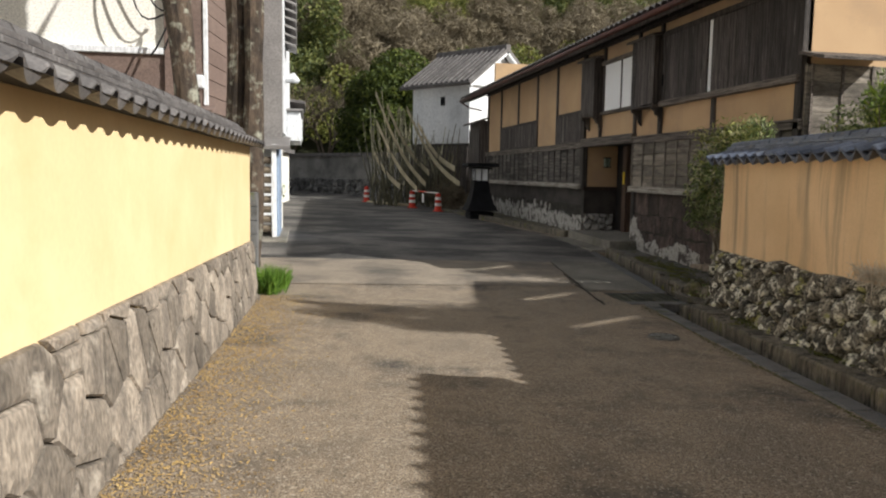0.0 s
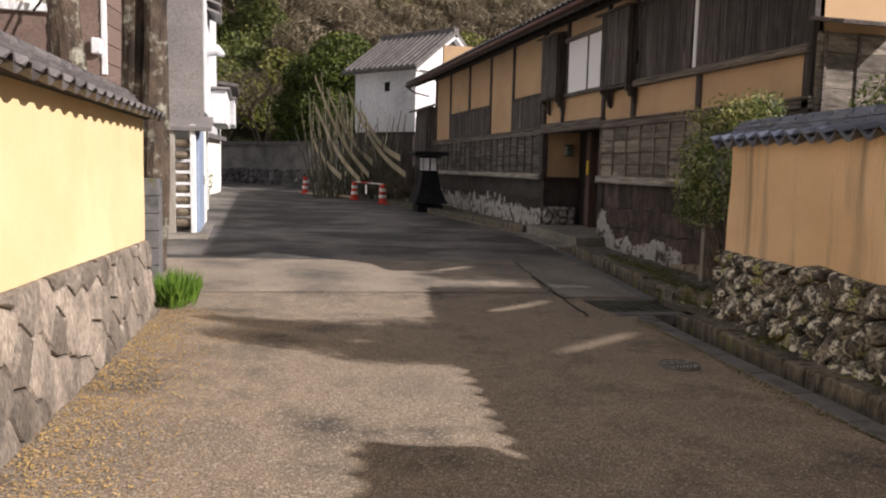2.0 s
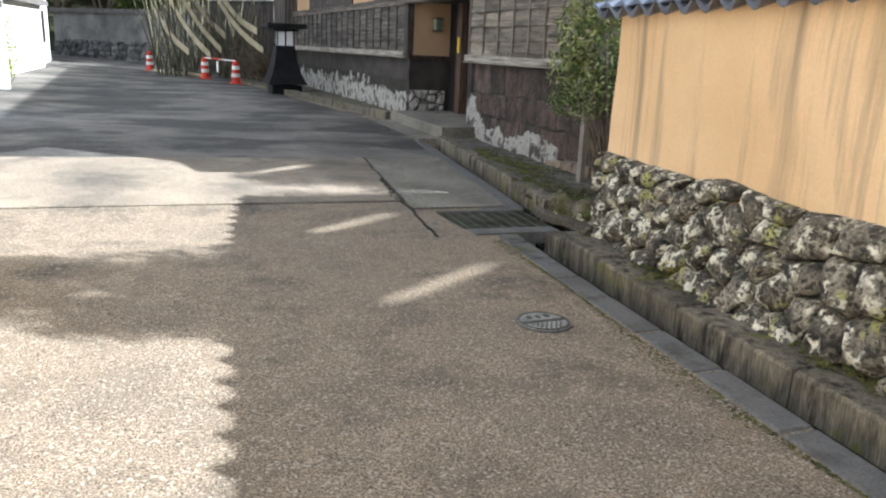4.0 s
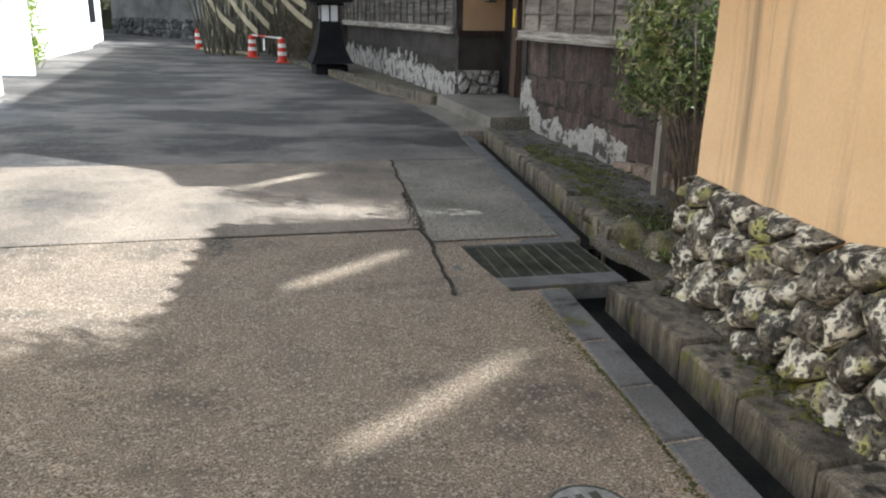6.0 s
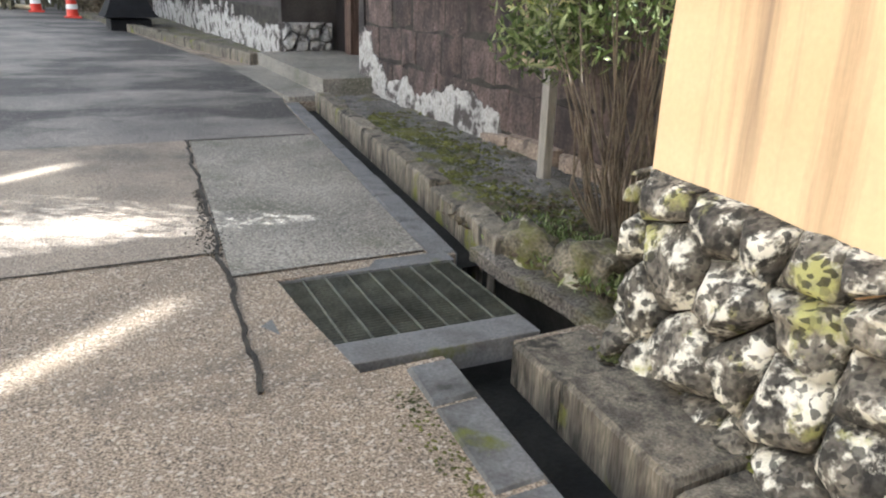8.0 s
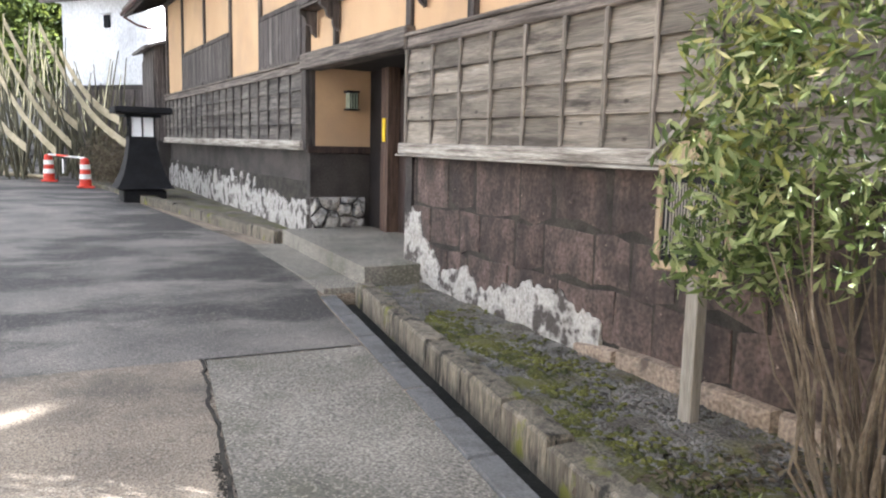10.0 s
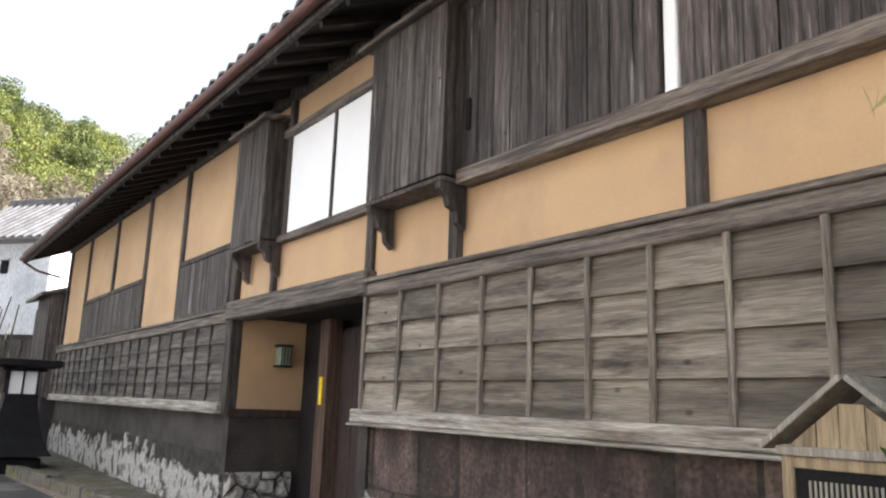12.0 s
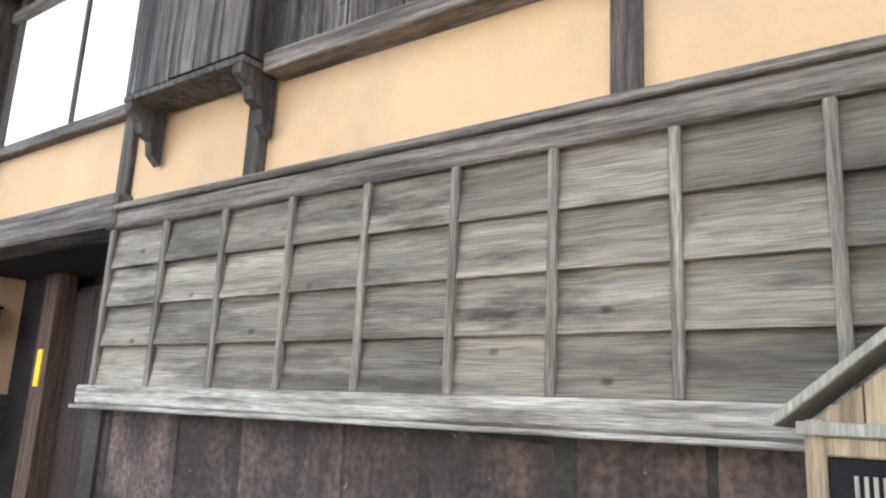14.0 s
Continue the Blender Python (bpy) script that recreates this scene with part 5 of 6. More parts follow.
def trunk(name, base, lean, r0, h, label):
    t = thing(name, label, "tree")
    pts, rad = [], []
    for i in range(13):
        f = i / 12
        pts.append((base[0] + lean[0] * f + 0.06 * math.sin(5 * f + base[0]), base[1] + lean[1] * f, base[2] + h * f))
        rad.append(r0 * (1 - 0.4 * f) * (1 + 0.12 * math.sin(13 * f + base[1])))
    part("trunk", tube(pts, rad, 14, None, 0.1), M_BARK, t)
    bm = bmesh.new()
    rnd = random.Random(int(base[1] * 100))
    for i in range(9):
        p = Vector(pts[rnd.randint(9, 12)])
        q = p + Vector((rnd.uniform(-1.5, 1.0), rnd.uniform(-1.2, 1.2), rnd.uniform(0.8, 1.8)))
        tube([p, p.lerp(q, 0.5) + Vector((0, 0, 0.2)), q], [0.07, 0.045, 0.015], 6, bm)
    part("limb", bm, M_BARK, t)
    return t


trunk("lichened_tree", (-1.5, 12.2, 0.0), (-0.85, 0.0), 0.24, 7.0, "leaning lichen-spotted tree trunk behind the wall")
trunk("hollow_tree", (-1.08, 12.3, 0.0), (-0.1, 0.0), 0.19, 7.5, "rough dark twin tree trunk behind the wall")
trunk("hollow_tree", (-0.86, 12.15, 0.0), (0.0, 0.0), 0.18, 7.5, "mossy peeling twin tree trunk behind the wall")
cb = thing("hanging_cables", "looped black service cables on the cream house", "cable")
for k in range(3):
    pts = [(-2.75 + 0.1 * k + 0.35 * math.sin(a * 0.9 + k), 14.6, 6.2 - 0.27 * a + 0.25 * math.sin(a * 1.7 + k)) for a in np.linspace(0, 9, 26)]
    part("cable", tube(pts, 0.018, 5), M_BLACK, cb)

# grass tuft at the end of the wall
n = 900
ang, rr = RNG.uniform(0, math.tau, n), RNG.random(n) ** 0.7 * 0.33
c = np.stack([-0.52 + rr * np.cos(ang) * 0.8, 10.85 + rr * np.sin(ang) * 1.2, ground_z(-0.5, 10.8) + 0.13 + RNG.uniform(-0.06, 0.08, n)], 1)
up = np.stack([np.cos(ang) * rr * 2, np.sin(ang) * rr * 2, np.ones(n)], 1) + RNG.normal(size=(n, 3)) * 0.2
quads("grass_tuft", c, RNG.normal(size=(n, 3)) * (1, 1, 0.1), up, 0.014, RNG.uniform(0.2, 0.46, n), L_GRASS, None, "bright green grass tuft at the wall end", "grass", "stuff")
n = 10000
yy = RNG.uniform(0.5, 10.5, n)
xx = -1.27 + 0.05 * yy + 0.12 + np.abs(RNG.normal(size=n)) * 0.34
quads("dry_litter", np.stack([xx, yy, [ground_z(a, b) + 0.008 for a, b in zip(xx, yy)]], 1), RNG.normal(size=(n, 3)) * 0.3 + (0, 0, 1), RNG.normal(size=(n, 3)), 0.009, RNG.uniform(0.012, 0.04, n), M_GRASSD, None, "dry straw litter along the wall foot", "litter", "stuff")

# ---- shrubs on the right ----
def shrub(name, base, stems, blobs, dens, leaf, material, label, spread=0.25, slim=0.3, high=1.6, thick=0.014, tips=()):
    s = thing(name, label, "shrub")
    rnd = random.Random(3)
    for i in range(stems):
        a = rnd.uniform(0, math.tau)
        p = Vector((base[0] + 0.12 * math.cos(a), base[1] + 0.12 * math.sin(a), base[2]))
        q = p + Vector((math.cos(a) * spread * rnd.uniform(0.5, 1.8), math.sin(a) * spread * rnd.uniform(0.5, 1.8), high * rnd.uniform(0.6, 1.15)))
        k = Vector((rnd.uniform(-0.09, 0.09), rnd.uniform(-0.09, 0.09), 0))
        part("stem", tube([p, p.lerp(q, 0.3) + k, p.lerp(q, 0.65) - k * 0.5, q], [thick, thick * 0.85, thick * 0.65, thick * 0.35], 5), M_TWIG, s)
    foliage("leaves", blobs, dens, leaf, material, s, 0.75, slim)
    # upper leaves in the lighter tint that paints sun onto the shrub's top
    if tips:
        foliage("sun_tinted_foliage", tips, dens * 0.5, leaf * 1.1, L_SUNTIP, s, 0.9, slim * 0.9, "pale yellow-green tip leaves with sunlight in their colour", "stuff")
    return s


shrub("nandina_shrub", (6.55, 10.75, -0.3), 64, [(6.45, 11.1, 1.05, 0.38, 0.4, 0.38), (6.55, 10.75, 1.45, 0.36, 0.42, 0.42), (6.6, 10.35, 1.15, 0.36, 0.42, 0.4), (6.5, 10.6, 1.9, 0.26, 0.36, 0.26), (6.45, 11.35, 0.8, 0.22, 0.24, 0.22), (6.55, 10.9, 2.2, 0.13, 0.25, 0.16), (6.2, 11.3, 1.2, 0.3, 0.3, 0.4), (6.25, 11.15, 1.65, 0.35, 0.35, 0.35), (6.45, 11.0, 2.05, 0.3, 0.35, 0.25), (6.15, 11.35, 0.85, 0.2, 0.2, 0.2), (6.5, 10.0, 1.2, 0.35, 0.35, 0.5), (6.5, 10.35, 2.2, 0.22, 0.4, 0.24)],
      360, 0.085, L_BUSH, "loose evergreen shrub with many thin bare stems", thick=0.009,
      tips=[(6.3, 11.15, 1.75, 0.38, 0.4, 0.35), (6.4, 10.85, 2.15, 0.36, 0.45, 0.3), (6.2, 11.25, 1.3, 0.3, 0.3, 0.35), (6.45, 10.4, 2.2, 0.3, 0.45, 0.3), (6.2, 11.2, 2.1, 0.2, 0.2, 0.15)])
sprig = thing("nandina_sprig", "long pale-leaved shoot rising above the shrub", "shrub")
tip = Vector((6.1, 11.42, 2.26))
part("stem", tube([(6.45, 10.7, 1.3), (6.4, 10.75, 2.0), tip], [0.008, 0.006, 0.003], 5), M_TWIG, sprig)
for i in range(5):
    b = Vector((6.4, 10.75, 2.0)).lerp(tip, 0.3 + 0.17 * i)
    P = np.array(b) + RNG.normal(size=(12, 3)) * (0.08, 0.12, 0.05)
    quads("leaf_spray", P, RNG.normal(size=(12, 3)), P - np.array(b) + (0, 0.02, 0), 0.022, 0.12, L_PALEG, sprig, kind="stuff")


shrub("tall_bamboo_shrub", (7.1, 6.0, -0.2), 18, [(7.2, 8.3, 2.4, 0.4, 0.6, 0.4), (7.1, 7.4, 2.45, 0.45, 0.7, 0.4), (7.0, 6.4, 2.7, 0.45, 0.8, 0.42), (7.0, 5.8, 2.9, 0.5, 1.0, 0.4), (7.0, 5.5, 3.4, 0.42, 0.7, 0.4), (7.0, 5.2, 4.0, 0.3, 0.4, 0.4), (7.0, 5.1, 4.5, 0.2, 0.25, 0.42), (7.0, 4.8, 3.3, 0.4, 0.6, 0.4), (7.1, 4.4, 3.9, 0.4, 0.5, 0.4), (7.3, 4.3, 4.6, 0.4, 0.45, 0.4)],
      380, 0.16, L_LIGHT, "bright sunlit bamboo-leaved shrub behind the wall", 0.5, 0.2, 3.2)
shrub("evergreen_bush", (7.3, 8.5, -0.25), 16, [(7.5, 8.7, 2.5, 0.5, 0.5, 0.5), (7.95, 8.6, 2.4, 0.5, 0.5, 0.5), (7.3, 8.4, 1.8, 0.55, 0.6, 0.6), (6.75, 8.7, 2.0, 0.35, 0.35, 0.5), (7.0, 8.8, 1.2, 0.5, 0.3, 0.6)],
      480, 0.09, L_BUSH, "dense evergreen bush between the wall and the house", 0.3, 0.32, 2.4)
n = 1500
cx, cy = RNG.uniform(5.7, 7.1, n), RNG.uniform(9.7, 11.6, n)
quads("leaf_litter", np.stack([cx, cy, [ground_z(a, b) + 0.07 + RNG.uniform(0, 0.02) for a, b in zip(cx, cy)]], 1), RNG.normal(size=(n, 3)) * 0.5 + (0, 0, 1), RNG.normal(size=(n, 3)), 0.025, 0.055, L_BARE, None, "fallen leaves under the shrub", "litter", "stuff")
n = 1000
cx, cy = RNG.normal(6.05, 0.16, n), RNG.uniform(9.95, 11.2, n)
quads("weed_tuft", np.stack([cx, cy, [ground_z(a, b) + 0.1 for a, b in zip(cx, cy)]], 1), RNG.normal(size=(n, 3)) * (1, 1, 0.3), RNG.normal(size=(n, 3)) * 0.5 + (0, 0, 1), 0.014, RNG.uniform(0.03, 0.09, n), L_BUSH, None, "mossy weeds at the gutter edge", "weeds", "stuff")

n = 2400
cy = 2.5 + 3.6 * RNG.random(n) ** 1.4
cx = 5.56 + 0.17 * (cy - 9.58) - 0.05 - np.abs(RNG.normal(size=n)) * 0.05
quads("dry_wall_grass", np.stack([cx, cy, 0.6 + RNG.uniform(-0.04, 0.1, n) + 0.02 * (8 - cy)], 1), RNG.normal(size=(n, 3)), RNG.normal(size=(n, 3)) * 0.5 + (-0.3, 0, 1), 0.008, RNG.uniform(0.1, 0.28, n), L_PALE, None, "pale dry grass growing from the stone base", "grass", "stuff")

shrub("green_shrub", (-1.25, 26.4, -0.1), 10, [(-1.25, 26.4, 0.8, 0.5, 0.6, 0.5), (-1.4, 26.9, 1.5, 0.5, 0.6, 0.5), (-1.2, 26.0, 0.45, 0.4, 0.5, 0.35), (-1.3, 24.9, 0.6, 0.5, 0.6, 0.6), (-1.5, 25.4, 1.3, 0.4, 0.5, 0.5)], 160, 0.13, L_LIGHT, "sunlit green shrub between two houses", 0.3, 0.4, 1.5)


def bare_tree(base, height, seed):
    """A leafless tree of forking limbs that thin out into twigs."""
    t = thing("bare_tree", "pale leafless tree with many fine spreading twigs", "tree")
    rnd = random.Random(seed)
    limbs = bmesh.new()

    def fork(p, d, length, r, depth):
        q = p + d * length
        side = Vector((rnd.uniform(-1, 1), rnd.uniform(-1, 1), 0)) * length * 0.08
        tube([p, p.lerp(q, 0.5) + side, q], [r, r * 0.85, r * 0.68], 5 if depth > 2 else 3, limbs)
        if depth:
            for _ in range(rnd.choice((2, 3, 3))):
                e = (d + Vector((rnd.uniform(-0.9, 0.9), rnd.uniform(-0.9, 0.9), rnd.uniform(-0.25, 0.5)))).normalized()
                fork(q, e, length * rnd.uniform(0.6, 0.85), r * 0.62, depth - 1)
    b = Vector(base)
    top = b + Vector((0.1, 0, height * 0.22))
    part("trunk", tube([b, b.lerp(top, 0.5), top], [0.2, 0.17, 0.15], 10), M_BARK, t)
    for _ in range(4):
        fork(top, Vector((rnd.uniform(-0.7, 0.7), rnd.uniform(-0.5, 0.5), 1)).normalized(), height * 0.24, 0.1, 5)
    part("branch", limbs, M_TWIG, t, kind="stuff")


bare_tree((1.0, 51.0, 0.4), 7.0, 4)
bare_tree((-1.2, 53.0, 0.6), 8.0, 9)

# notice board in front of the house
nb = thing("notice_board", "small roofed notice board on a grey stake with dark panel", "notice board")
NX = 6.97
part("post", span(NX - 0.09, NX - 0.01, 12.0, 12.09, -0.35, 1.2, 0.006), M_GREYW, nb, "grey square timber stake")
for y in (12.3, 11.8):
    part("side_frame", span(NX - 0.125, NX - 0.09, y - 0.025, y + 0.025, 0.6, 1.24, 0.005), M_PALEW, nb)
part("panel", span(NX - 0.115, NX - 0.095, 11.825, 12.275, 0.66, 1.15, 0.003), M_BLACK, nb, "dark panel with white writing")
part("top_frame", span(NX - 0.125, NX - 0.09, 11.825, 12.275, 1.152, 1.2, 0.005), M_PALEW, nb)
part("bottom_frame", span(NX - 0.125, NX - 0.09, 11.825, 12.275, 0.61, 0.66, 0.005), M_PALEW, nb)
for i in range(20):
    y = 12.245 - i * 0.0205 - (0.012 if i else 0)
    part("text_line", span(NX - 0.121, NX - 0.1165, y - 0.005, y + 0.005, 0.7 + 0.06 * random.random(), 1.11 - (0.1 if i == 0 else 0.0), 0), M_GREYW, nb)
for a, b in ((12.3, 12.19), (12.185, 12.1), (12.095, 12.0), (11.995, 11.9), (11.895, 11.8)):
    part("gable_board", prism([(a, 1.2), (b, 1.2), (b, 1.44 - abs(b - 12.05) * 0.8), (a, 1.44 - abs(a - 12.05) * 0.8)], lambda u, v, d: (d, u, v), NX - 0.1, NX - 0.08), M_PALEW, nb)
part("tie_beam", span(NX - 0.14, NX - 0.08, 11.76, 12.34, 1.2, 1.235, 0.004), M_GREYW, nb)
for s in (-1, 1):
    part("roof_board", box((NX, 12.05 + s * 0.18, 1.365), (0.3, 0.44, 0.025), Matrix.Rotation(-s * radians(39), 4, "X"), 0.004), M_GREYW, nb)

# street lantern at the far end
sl = thing("street_lantern", "black timber street lantern with a flared base and white paper panes", "street lamp")
LX, LY = 5.95, 26.2
lz = ground_z(LX, LY)
bm = bmesh.new()
prof = [(0.56, 0.3), (0.5, 0.38), (0.4, 0.6), (0.32, 0.9), (0.27, 1.2), (0.26, 1.35)]
V = [[bm.verts.new((LX + sx * r, LY + sy * r, lz + z)) for sx, sy in ((-1, -1), (1, -1), (1, 1), (-1, 1))] for r, z in prof]
for a, b in zip(V, V[1:]):
    for i in range(4):
        bm.faces.new((a[i], a[(i + 1) % 4], b[(i + 1) % 4], b[i]))
bm.faces.new(V[0][::-1])
bm.faces.new(V[-1])
part("flared_base", bm, M_BLACK, sl)
part("plinth", span(LX - 0.42, LX + 0.42, LY - 0.42, LY + 0.42, lz - 0.1, lz + 0.26, 0.02), M_BLACK, sl)
part("lantern_box", span(LX - 0.22, LX + 0.22, LY - 0.22, LY + 0.22, lz + 1.35, lz + 1.75, 0.01), M_PAPER, sl, "white paper panes")
for a in (-0.23, 0, 0.23):
    for b in (-0.23, 0, 0.23):
        if abs(a) + abs(b) > 0.1:
            part("frame_bar", span(LX + a - 0.015, LX + a + 0.015, LY + b - 0.015, LY + b + 0.015, lz + 1.35, lz + 1.76, 0.002), M_BLACK, sl)
part("lantern_roof", span(LX - 0.55, LX + 0.55, LY - 0.55, LY + 0.55, lz + 1.82, lz + 1.95, 0.02), M_BLACK, sl)
part("lantern_roof_base", span(LX - 0.35, LX + 0.35, LY - 0.35, LY + 0.35, lz + 1.75, lz + 1.8, 0.01), M_BLACK, sl)

# traffic cones, poles and bamboo structure
def lathe(profile, x, y, z0, z1s):
    return tube([(x, y, z0 + z) for z in z1s], profile, 16)


cone = thing("traffic_cone", "red cylindrical traffic post with white bands", "cone", "cones round the bamboo")
part("base", span(-0.2, 0.2, -0.2, 0.2, 0, 0.05, 0.015), M_RED, cone)
part("body", lathe([0.15, 0.14, 0.11, 0.1, 0.05], 0, 0, 0.05, [0, 0.08, 0.6, 0.66, 0.7]), M_RED, cone, smooth=False)
part("band", lathe([0.142, 0.134], 0, 0, 0.05, [0.18, 0.3]), M_REFL, cone)
part("band", lathe([0.128, 0.12], 0, 0, 0.05, [0.42, 0.54]), M_REFL, cone)
cone.matrix_world = pose(2.75, 36.4, ground_z(2.75, 36.4))
spots = ((4.42, 32.6), (5.15, 30.2), (3.5, 38.5))
for x, y in spots[:2]:
    copy_thing(cone, pose(x, y, ground_z(x, y)))
bar = part("barrier_bar", tube([(4.42, 32.6, 0.75), (5.15, 30.2, 0.72)], 0.025, 8), M_REFL, None, "red and white barrier bar between the cones", "barrier")
part("red_band", tube([(4.6, 32.0, 0.745), (4.85, 31.2, 0.735)], 0.028, 8), M_RED, bar)
part("notice_sheet", span(4.7, 4.72, 31.2, 31.6, 0.3, 0.66, 0.003), M_PAPER, None, "small white notice hung on the barrier", "sign")
def ribbon(pts, tall, thick):
    """A flat band on edge along points, with real thickness."""
    bm = bmesh.new()
    rings = [[bm.verts.new(p + Vector((0, dy, dz))) for dy, dz in ((0, 0), (thick, 0), (thick, tall), (0, tall))] for p in pts]
    for a, b in zip(rings, rings[1:]):
        for k in range(4):
            bm.faces.new((a[k], a[(k + 1) % 4], b[(k + 1) % 4], b[k]))
    bm.faces.new(rings[0][::-1])
    bm.faces.new(rings[-1])
    return bm


bam = thing("bamboo_rack", "leaning stack of cut bamboo poles and split bamboo", "bamboo rack")
rnd = random.Random(11)
for i in range(120):
    x, y = rnd.uniform(2.9, 6.6), rnd.uniform(33.0, 37.5)
    h = rnd.uniform(1.6, 4.6) * (1.0 if x < 5 else 0.8)
    d = Vector((rnd.uniform(-0.9, 0.7), rnd.uniform(-0.8, 0.8), h))
    p = Vector((x, y, ground_z(x, y)))
    part("bamboo_pole", tube([p, p + d * 0.5 + Vector((0, 0, 0.05)), p + d], [0.032, 0.028, 0.015], 7), M_BAMBOO, bam)
for i, (a, b, sag) in enumerate((((2.95, 34.2, 4.9), (5.0, 32.6, 0.9), 0.9), ((3.0, 34.0, 3.6), (4.6, 32.4, 0.7), 0.6), ((4.4, 34.6, 4.3), (6.3, 31.6, 0.95), 0.9), ((2.9, 34, 2.2), (3.9, 32.6, 0.8), 0.3), ((3.5, 34.6, 4.4), (5.2, 33, 1.4), 0.7), ((4.9, 34.5, 3.6), (6.2, 32.2, 1.6), 0.6), ((3.2, 34.0, 5.0), (3.4, 33.0, 2.0), -0.15))):
    a, b = Vector(a), Vector(b)
    pts = [a.lerp(b, f / 10) - Vector((0, 0, sag * 0.6 * math.sin(math.pi * f / 10))) for f in range(11)]
    bm = ribbon(pts, 0.24, 0.03)
    part("split_bamboo", bm, M_SPLIT, bam, "pale curved split bamboo")
part("ground_pole", tube([(2.8, 36.2, 0.12), (4.4, 32.8, 0.12)], 0.06, 8), M_SPLIT, bam)
hedge = thing("dry_hedge", "dry brown undergrowth at the foot of the bamboo", "shrub")
foliage("undergrowth", [(6.0, 30.9, 0.5, 0.5, 0.9, 0.55), (5.9, 32.5, 0.6, 0.8, 1.2, 0.7), (6.3, 29, 0.4, 0.3, 0.7, 0.4)], 260, 0.13, L_BARE, hedge, 0.8, 0.25)

# far plaster wall with stone foot
fw = thing("wall_far", "weathered grey plaster wall on a stone foot at the bend", "wall", kind="structure")
F0, F1 = Vector((-1.2, 48.0)), Vector((5.5, 40.0))


def fplace(u, v, d):
    t = (F1 - F0).normalized()
    nn = Vector((t.y, -t.x))
    p = F0 + t * u - Vector((-nn.x, -nn.y)) * d
    return (p.x, p.y, v)


FL = (F1 - F0).length
part("plaster", prism([(0, 0.2), (FL, 0.2), (FL, 2.4), (0, 2.4)], fplace, -0.3, 0.0), M_FARPL, fw)
part("coping", prism([(-0.1, 2.4), (FL, 2.4), (FL, 2.6), (-0.1, 2.6)], fplace, -0.45, 0.15), M_TILE, fw)
for poly in cells([(0.25 + 0.4 * i + rnd.uniform(-0.15, 0.15), 0.2 + 0.3 * r + rnd.uniform(-0.1, 0.1)) for i in range(27) for r in range(4)], 0, FL, 0.0, 1.15):
    part("stone", stone_piece(poly, fplace, 0.05, 0.01, 0.07, 0.06), M_FARST, fw)

# white storehouse
kura = thing("white_storehouse", "white lime-plastered storehouse with a tiled gable roof", "storehouse")
KR = pose(7.5, 35.6, 0, 0, 0, 37)


def kp(name, c, s, material, rot=None, label=""):
    bm = box(c, s, rot, 0.02)
    bm.transform(KR)
    return part(name, bm, material, kura, label)


kp("wall", (2.3, 1.9, 4.4), (4.6, 3.8, 2.9), M_WHITE)
kp("lower_wall", (2.3, 1.9, 1.3), (4.7, 3.9, 3.3), M_BASEPL)
kp("cornice", (2.3, 1.9, 5.8), (4.9, 4.1, 0.25), M_WHITE)
bm = prism([(0, 5.8), (4.6, 5.8), (2.3, 7.35)], lambda u, v, d: (u, d, v), 0.0, 3.8)
bm.transform(KR)
part("gable", bm, M_WHITE, kura)
for s in (-1, 1):
    kp("roof", (2.3 + s * 1.4, 1.9, 6.62), (3.4, 4.7, 0.16), M_TILE, Matrix.Rotation(s * radians(34), 4, "Y"))
    kp("barge_board", (2.3 + s * 1.4, -0.28, 6.5), (3.2, 0.3, 0.22), M_WHITE, Matrix.Rotation(s * radians(34), 4, "Y"))
    for i in range(14):
        kp("roof_rib", (2.3 + s * 1.42, -0.3 + i * 0.33, 6.74), (3.35, 0.14, 0.1), M_TILE, Matrix.Rotation(s * radians(34), 4, "Y"))
kp("ridge", (2.3, 1.9, 7.65), (0.35, 4.7, 0.28), M_TILE)
kp("small_window", (-0.02, 1.7, 5.0), (0.1, 0.26, 0.4), M_BLACK)
kp("window_hood", (-0.06, 1.7, 5.24), (0.2, 0.4, 0.06), M_WHITE)
for i in range(7):
    kp("lower_board", (-0.07, 0.27 + i * 0.55, 1.6), (0.04, 0.52, 2.4), M_WOODV)

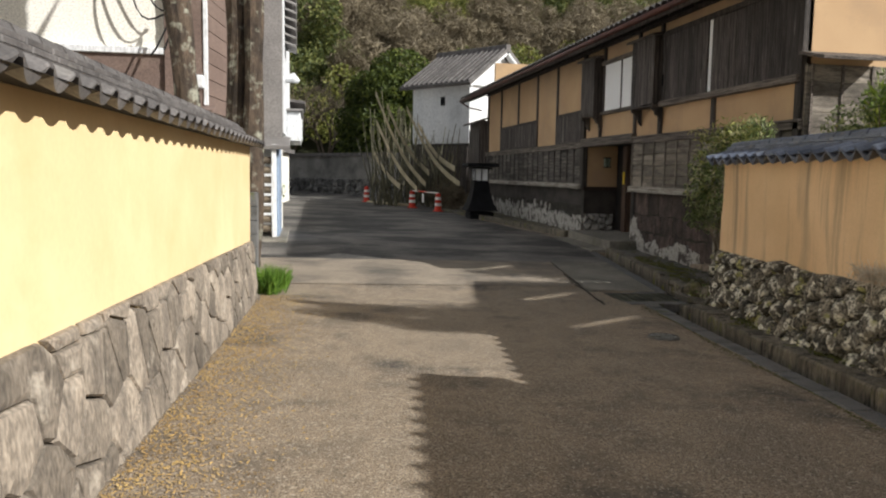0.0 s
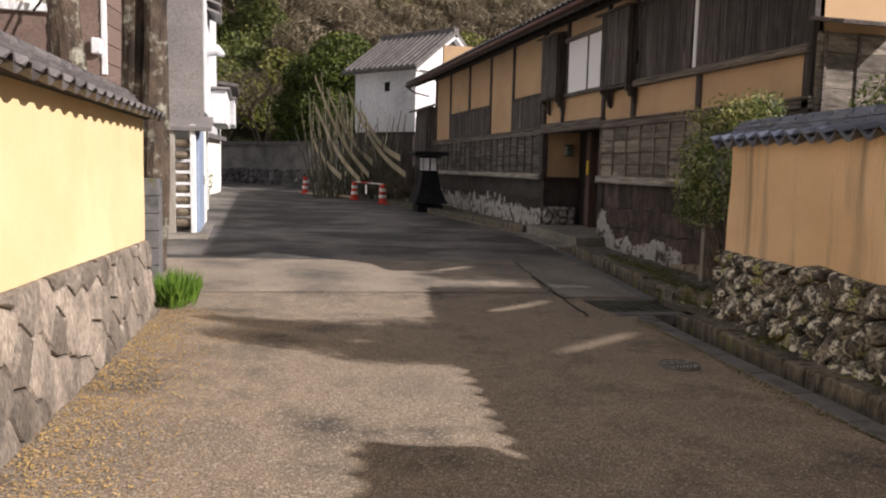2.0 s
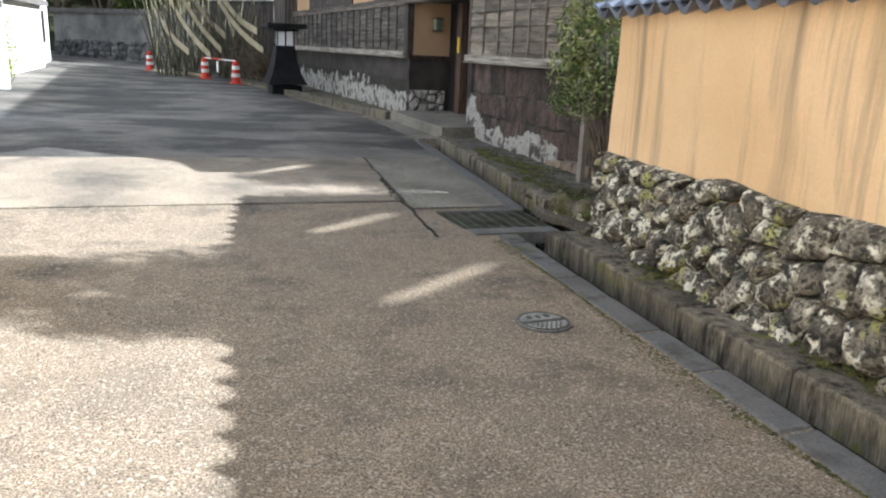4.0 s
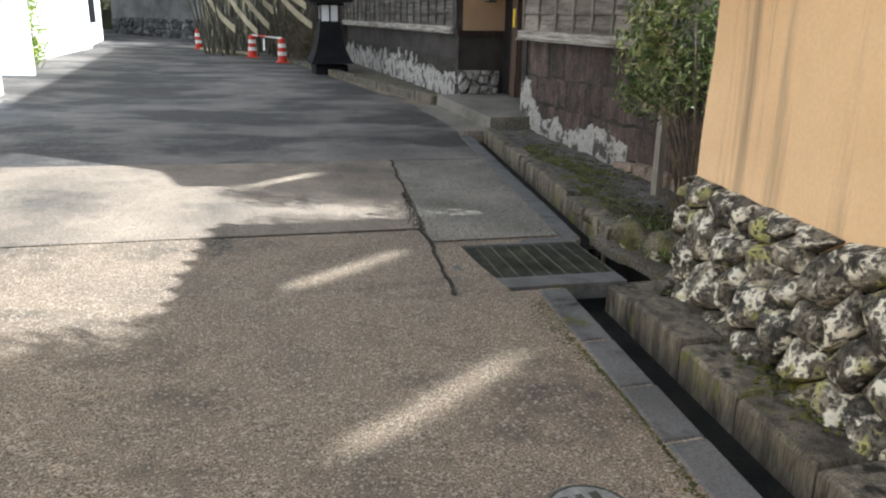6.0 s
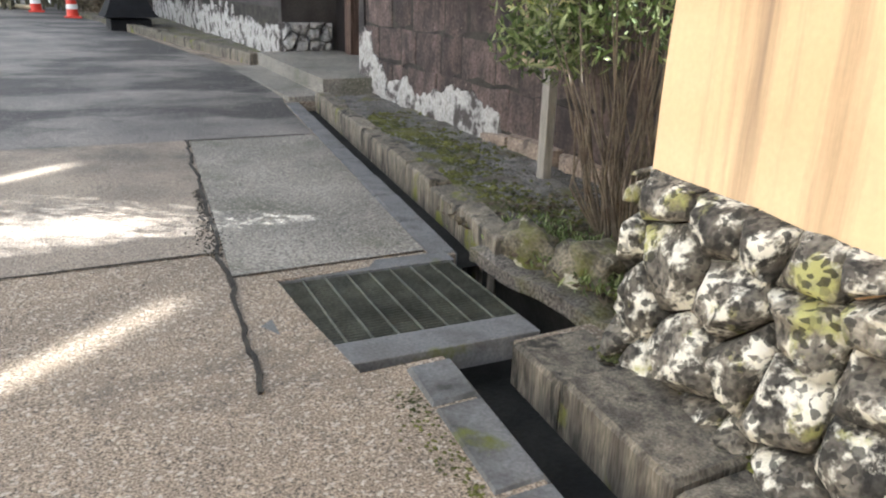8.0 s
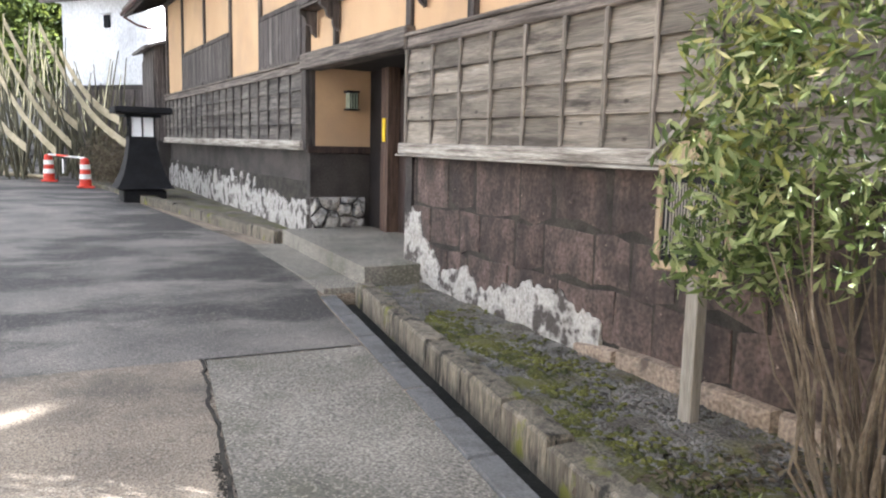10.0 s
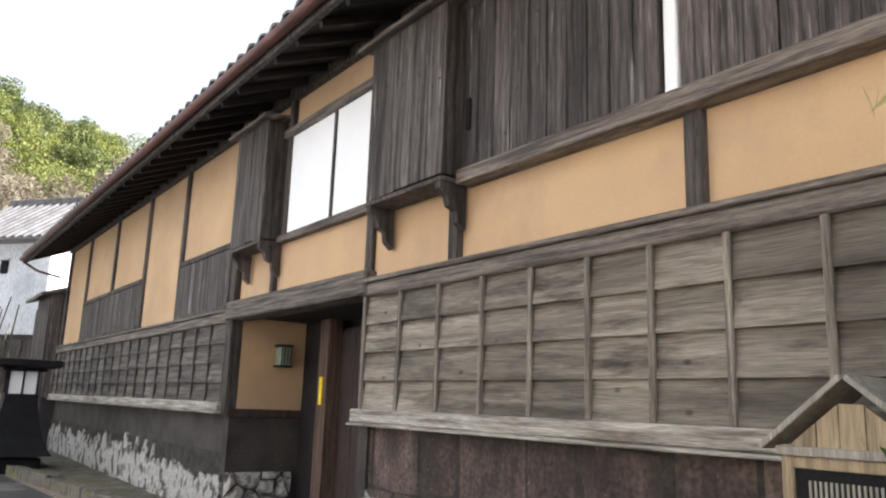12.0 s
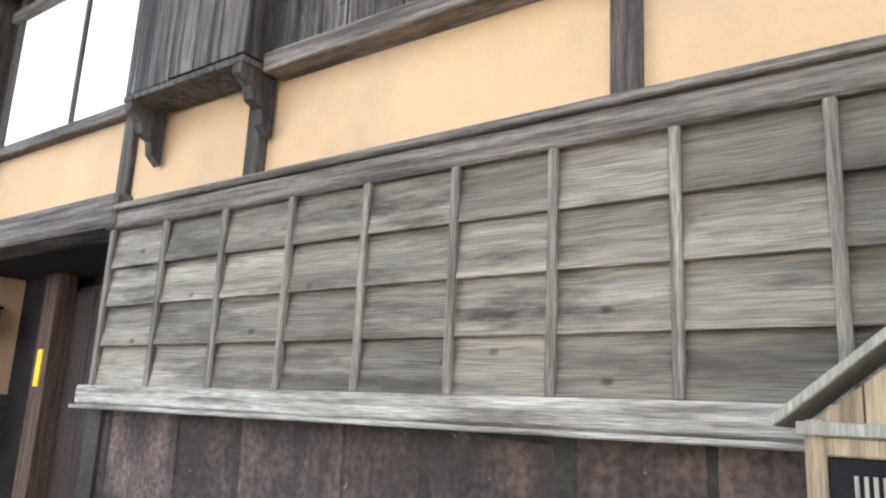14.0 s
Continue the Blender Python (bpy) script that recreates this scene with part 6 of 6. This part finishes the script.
# round evergreen and wooded hill
ev = thing("round_evergreen", "large rounded evergreen with dense yellow-green leaves", "tree")
part("trunk", tube([(5.5, 47, 0), (5.5, 47, 3), (5.5, 47, 5)], [0.3, 0.25, 0.1], 10), M_BARK, ev)
blobs = [(5.5 + 2.2 * math.cos(a) * k, 47 + 2.0 * math.sin(a) * k, z, 1.7, 1.6, 1.5) for a in np.linspace(0, 6.28, 7)[:-1] for k, z in ((1.0, 2.6), (1.0, 4.4), (0.75, 6.2))] + [(5.6, 47, 7.5, 2.0, 1.8, 1.5)]
foliage("crown", blobs, 75, 0.28, L_DARK, ev, 0.35, 0.5)
part("crown_core", tube([(5.5, 47, 1.5), (5.5, 47, 3), (5.5, 47, 5.5), (5.5, 47, 7.2)], [1.6, 2.2, 2.0, 0.8], 12), M_HILL, ev)


def hill_h(x, y):
    r = min(1.0, max(0.0, (y - 52) / 75))
    side = 1 - 0.25 * max(0, (x - 5) / 60) if x > 5 else 1 - 0.1 * (5 - x) / 60
    return 35 * (r ** 0.9) * side * (1 + 0.13 * noise.noise((x * 0.03, y * 0.03, 4)))


bm = bmesh.new()
V = [[bm.verts.new((x, y, hill_h(x, y) - 0.3)) for x in np.arange(-130, 171, 6)] for y in np.arange(52, 220, 6)]
for a, b in zip(V, V[1:]):
    for i in range(len(a) - 1):
        bm.faces.new((a[i], a[i + 1], b[i + 1], b[i]))
part("hill", bm, M_HILL, None, "steep wooded hillside behind the lane", "hill", "structure")
rnd = random.Random(5)
groups = {0: [], 1: [], 2: []}
for i in range(860):
    y = 54 + 82 * rnd.random() ** 1.1
    x = rnd.uniform(-24, 52) * (0.5 + y / 120) + 3
    h = hill_h(x, y)
    r = rnd.uniform(1.5, 3.2)
    kd = 2 if noise.noise((x * 0.06, y * 0.06, 9)) > 0.12 else (1 if noise.noise((x * 0.05, y * 0.07, 2)) > 0.1 else 0)
    for k in range(4):
        groups[kd].append((x + rnd.uniform(-1, 1) * r * 0.7, y + rnd.uniform(-1, 1) * r * 0.7, h + 1.2 + r * (0.5 + 0.45 * k * rnd.uniform(0.5, 1.1)), r * rnd.uniform(0.4, 0.75), r * rnd.uniform(0.4, 0.75), r * rnd.uniform(0.35, 0.6)))
for kd, (material, nm, leaf, slim) in {0: (L_HILLA, "hill_woods_dark", 0.36, 0.55), 1: (L_HILLB, "hill_woods_light", 0.34, 0.5), 2: (L_HILLC, "hill_woods_bare", 0.85, 0.11)}.items():
    ob = foliage(nm, groups[kd], 14 if kd < 2 else 14, leaf, material, None, 0.5, slim, "dense hillside trees in mixed winter foliage", "stuff")
    ob["category"] = "trees"
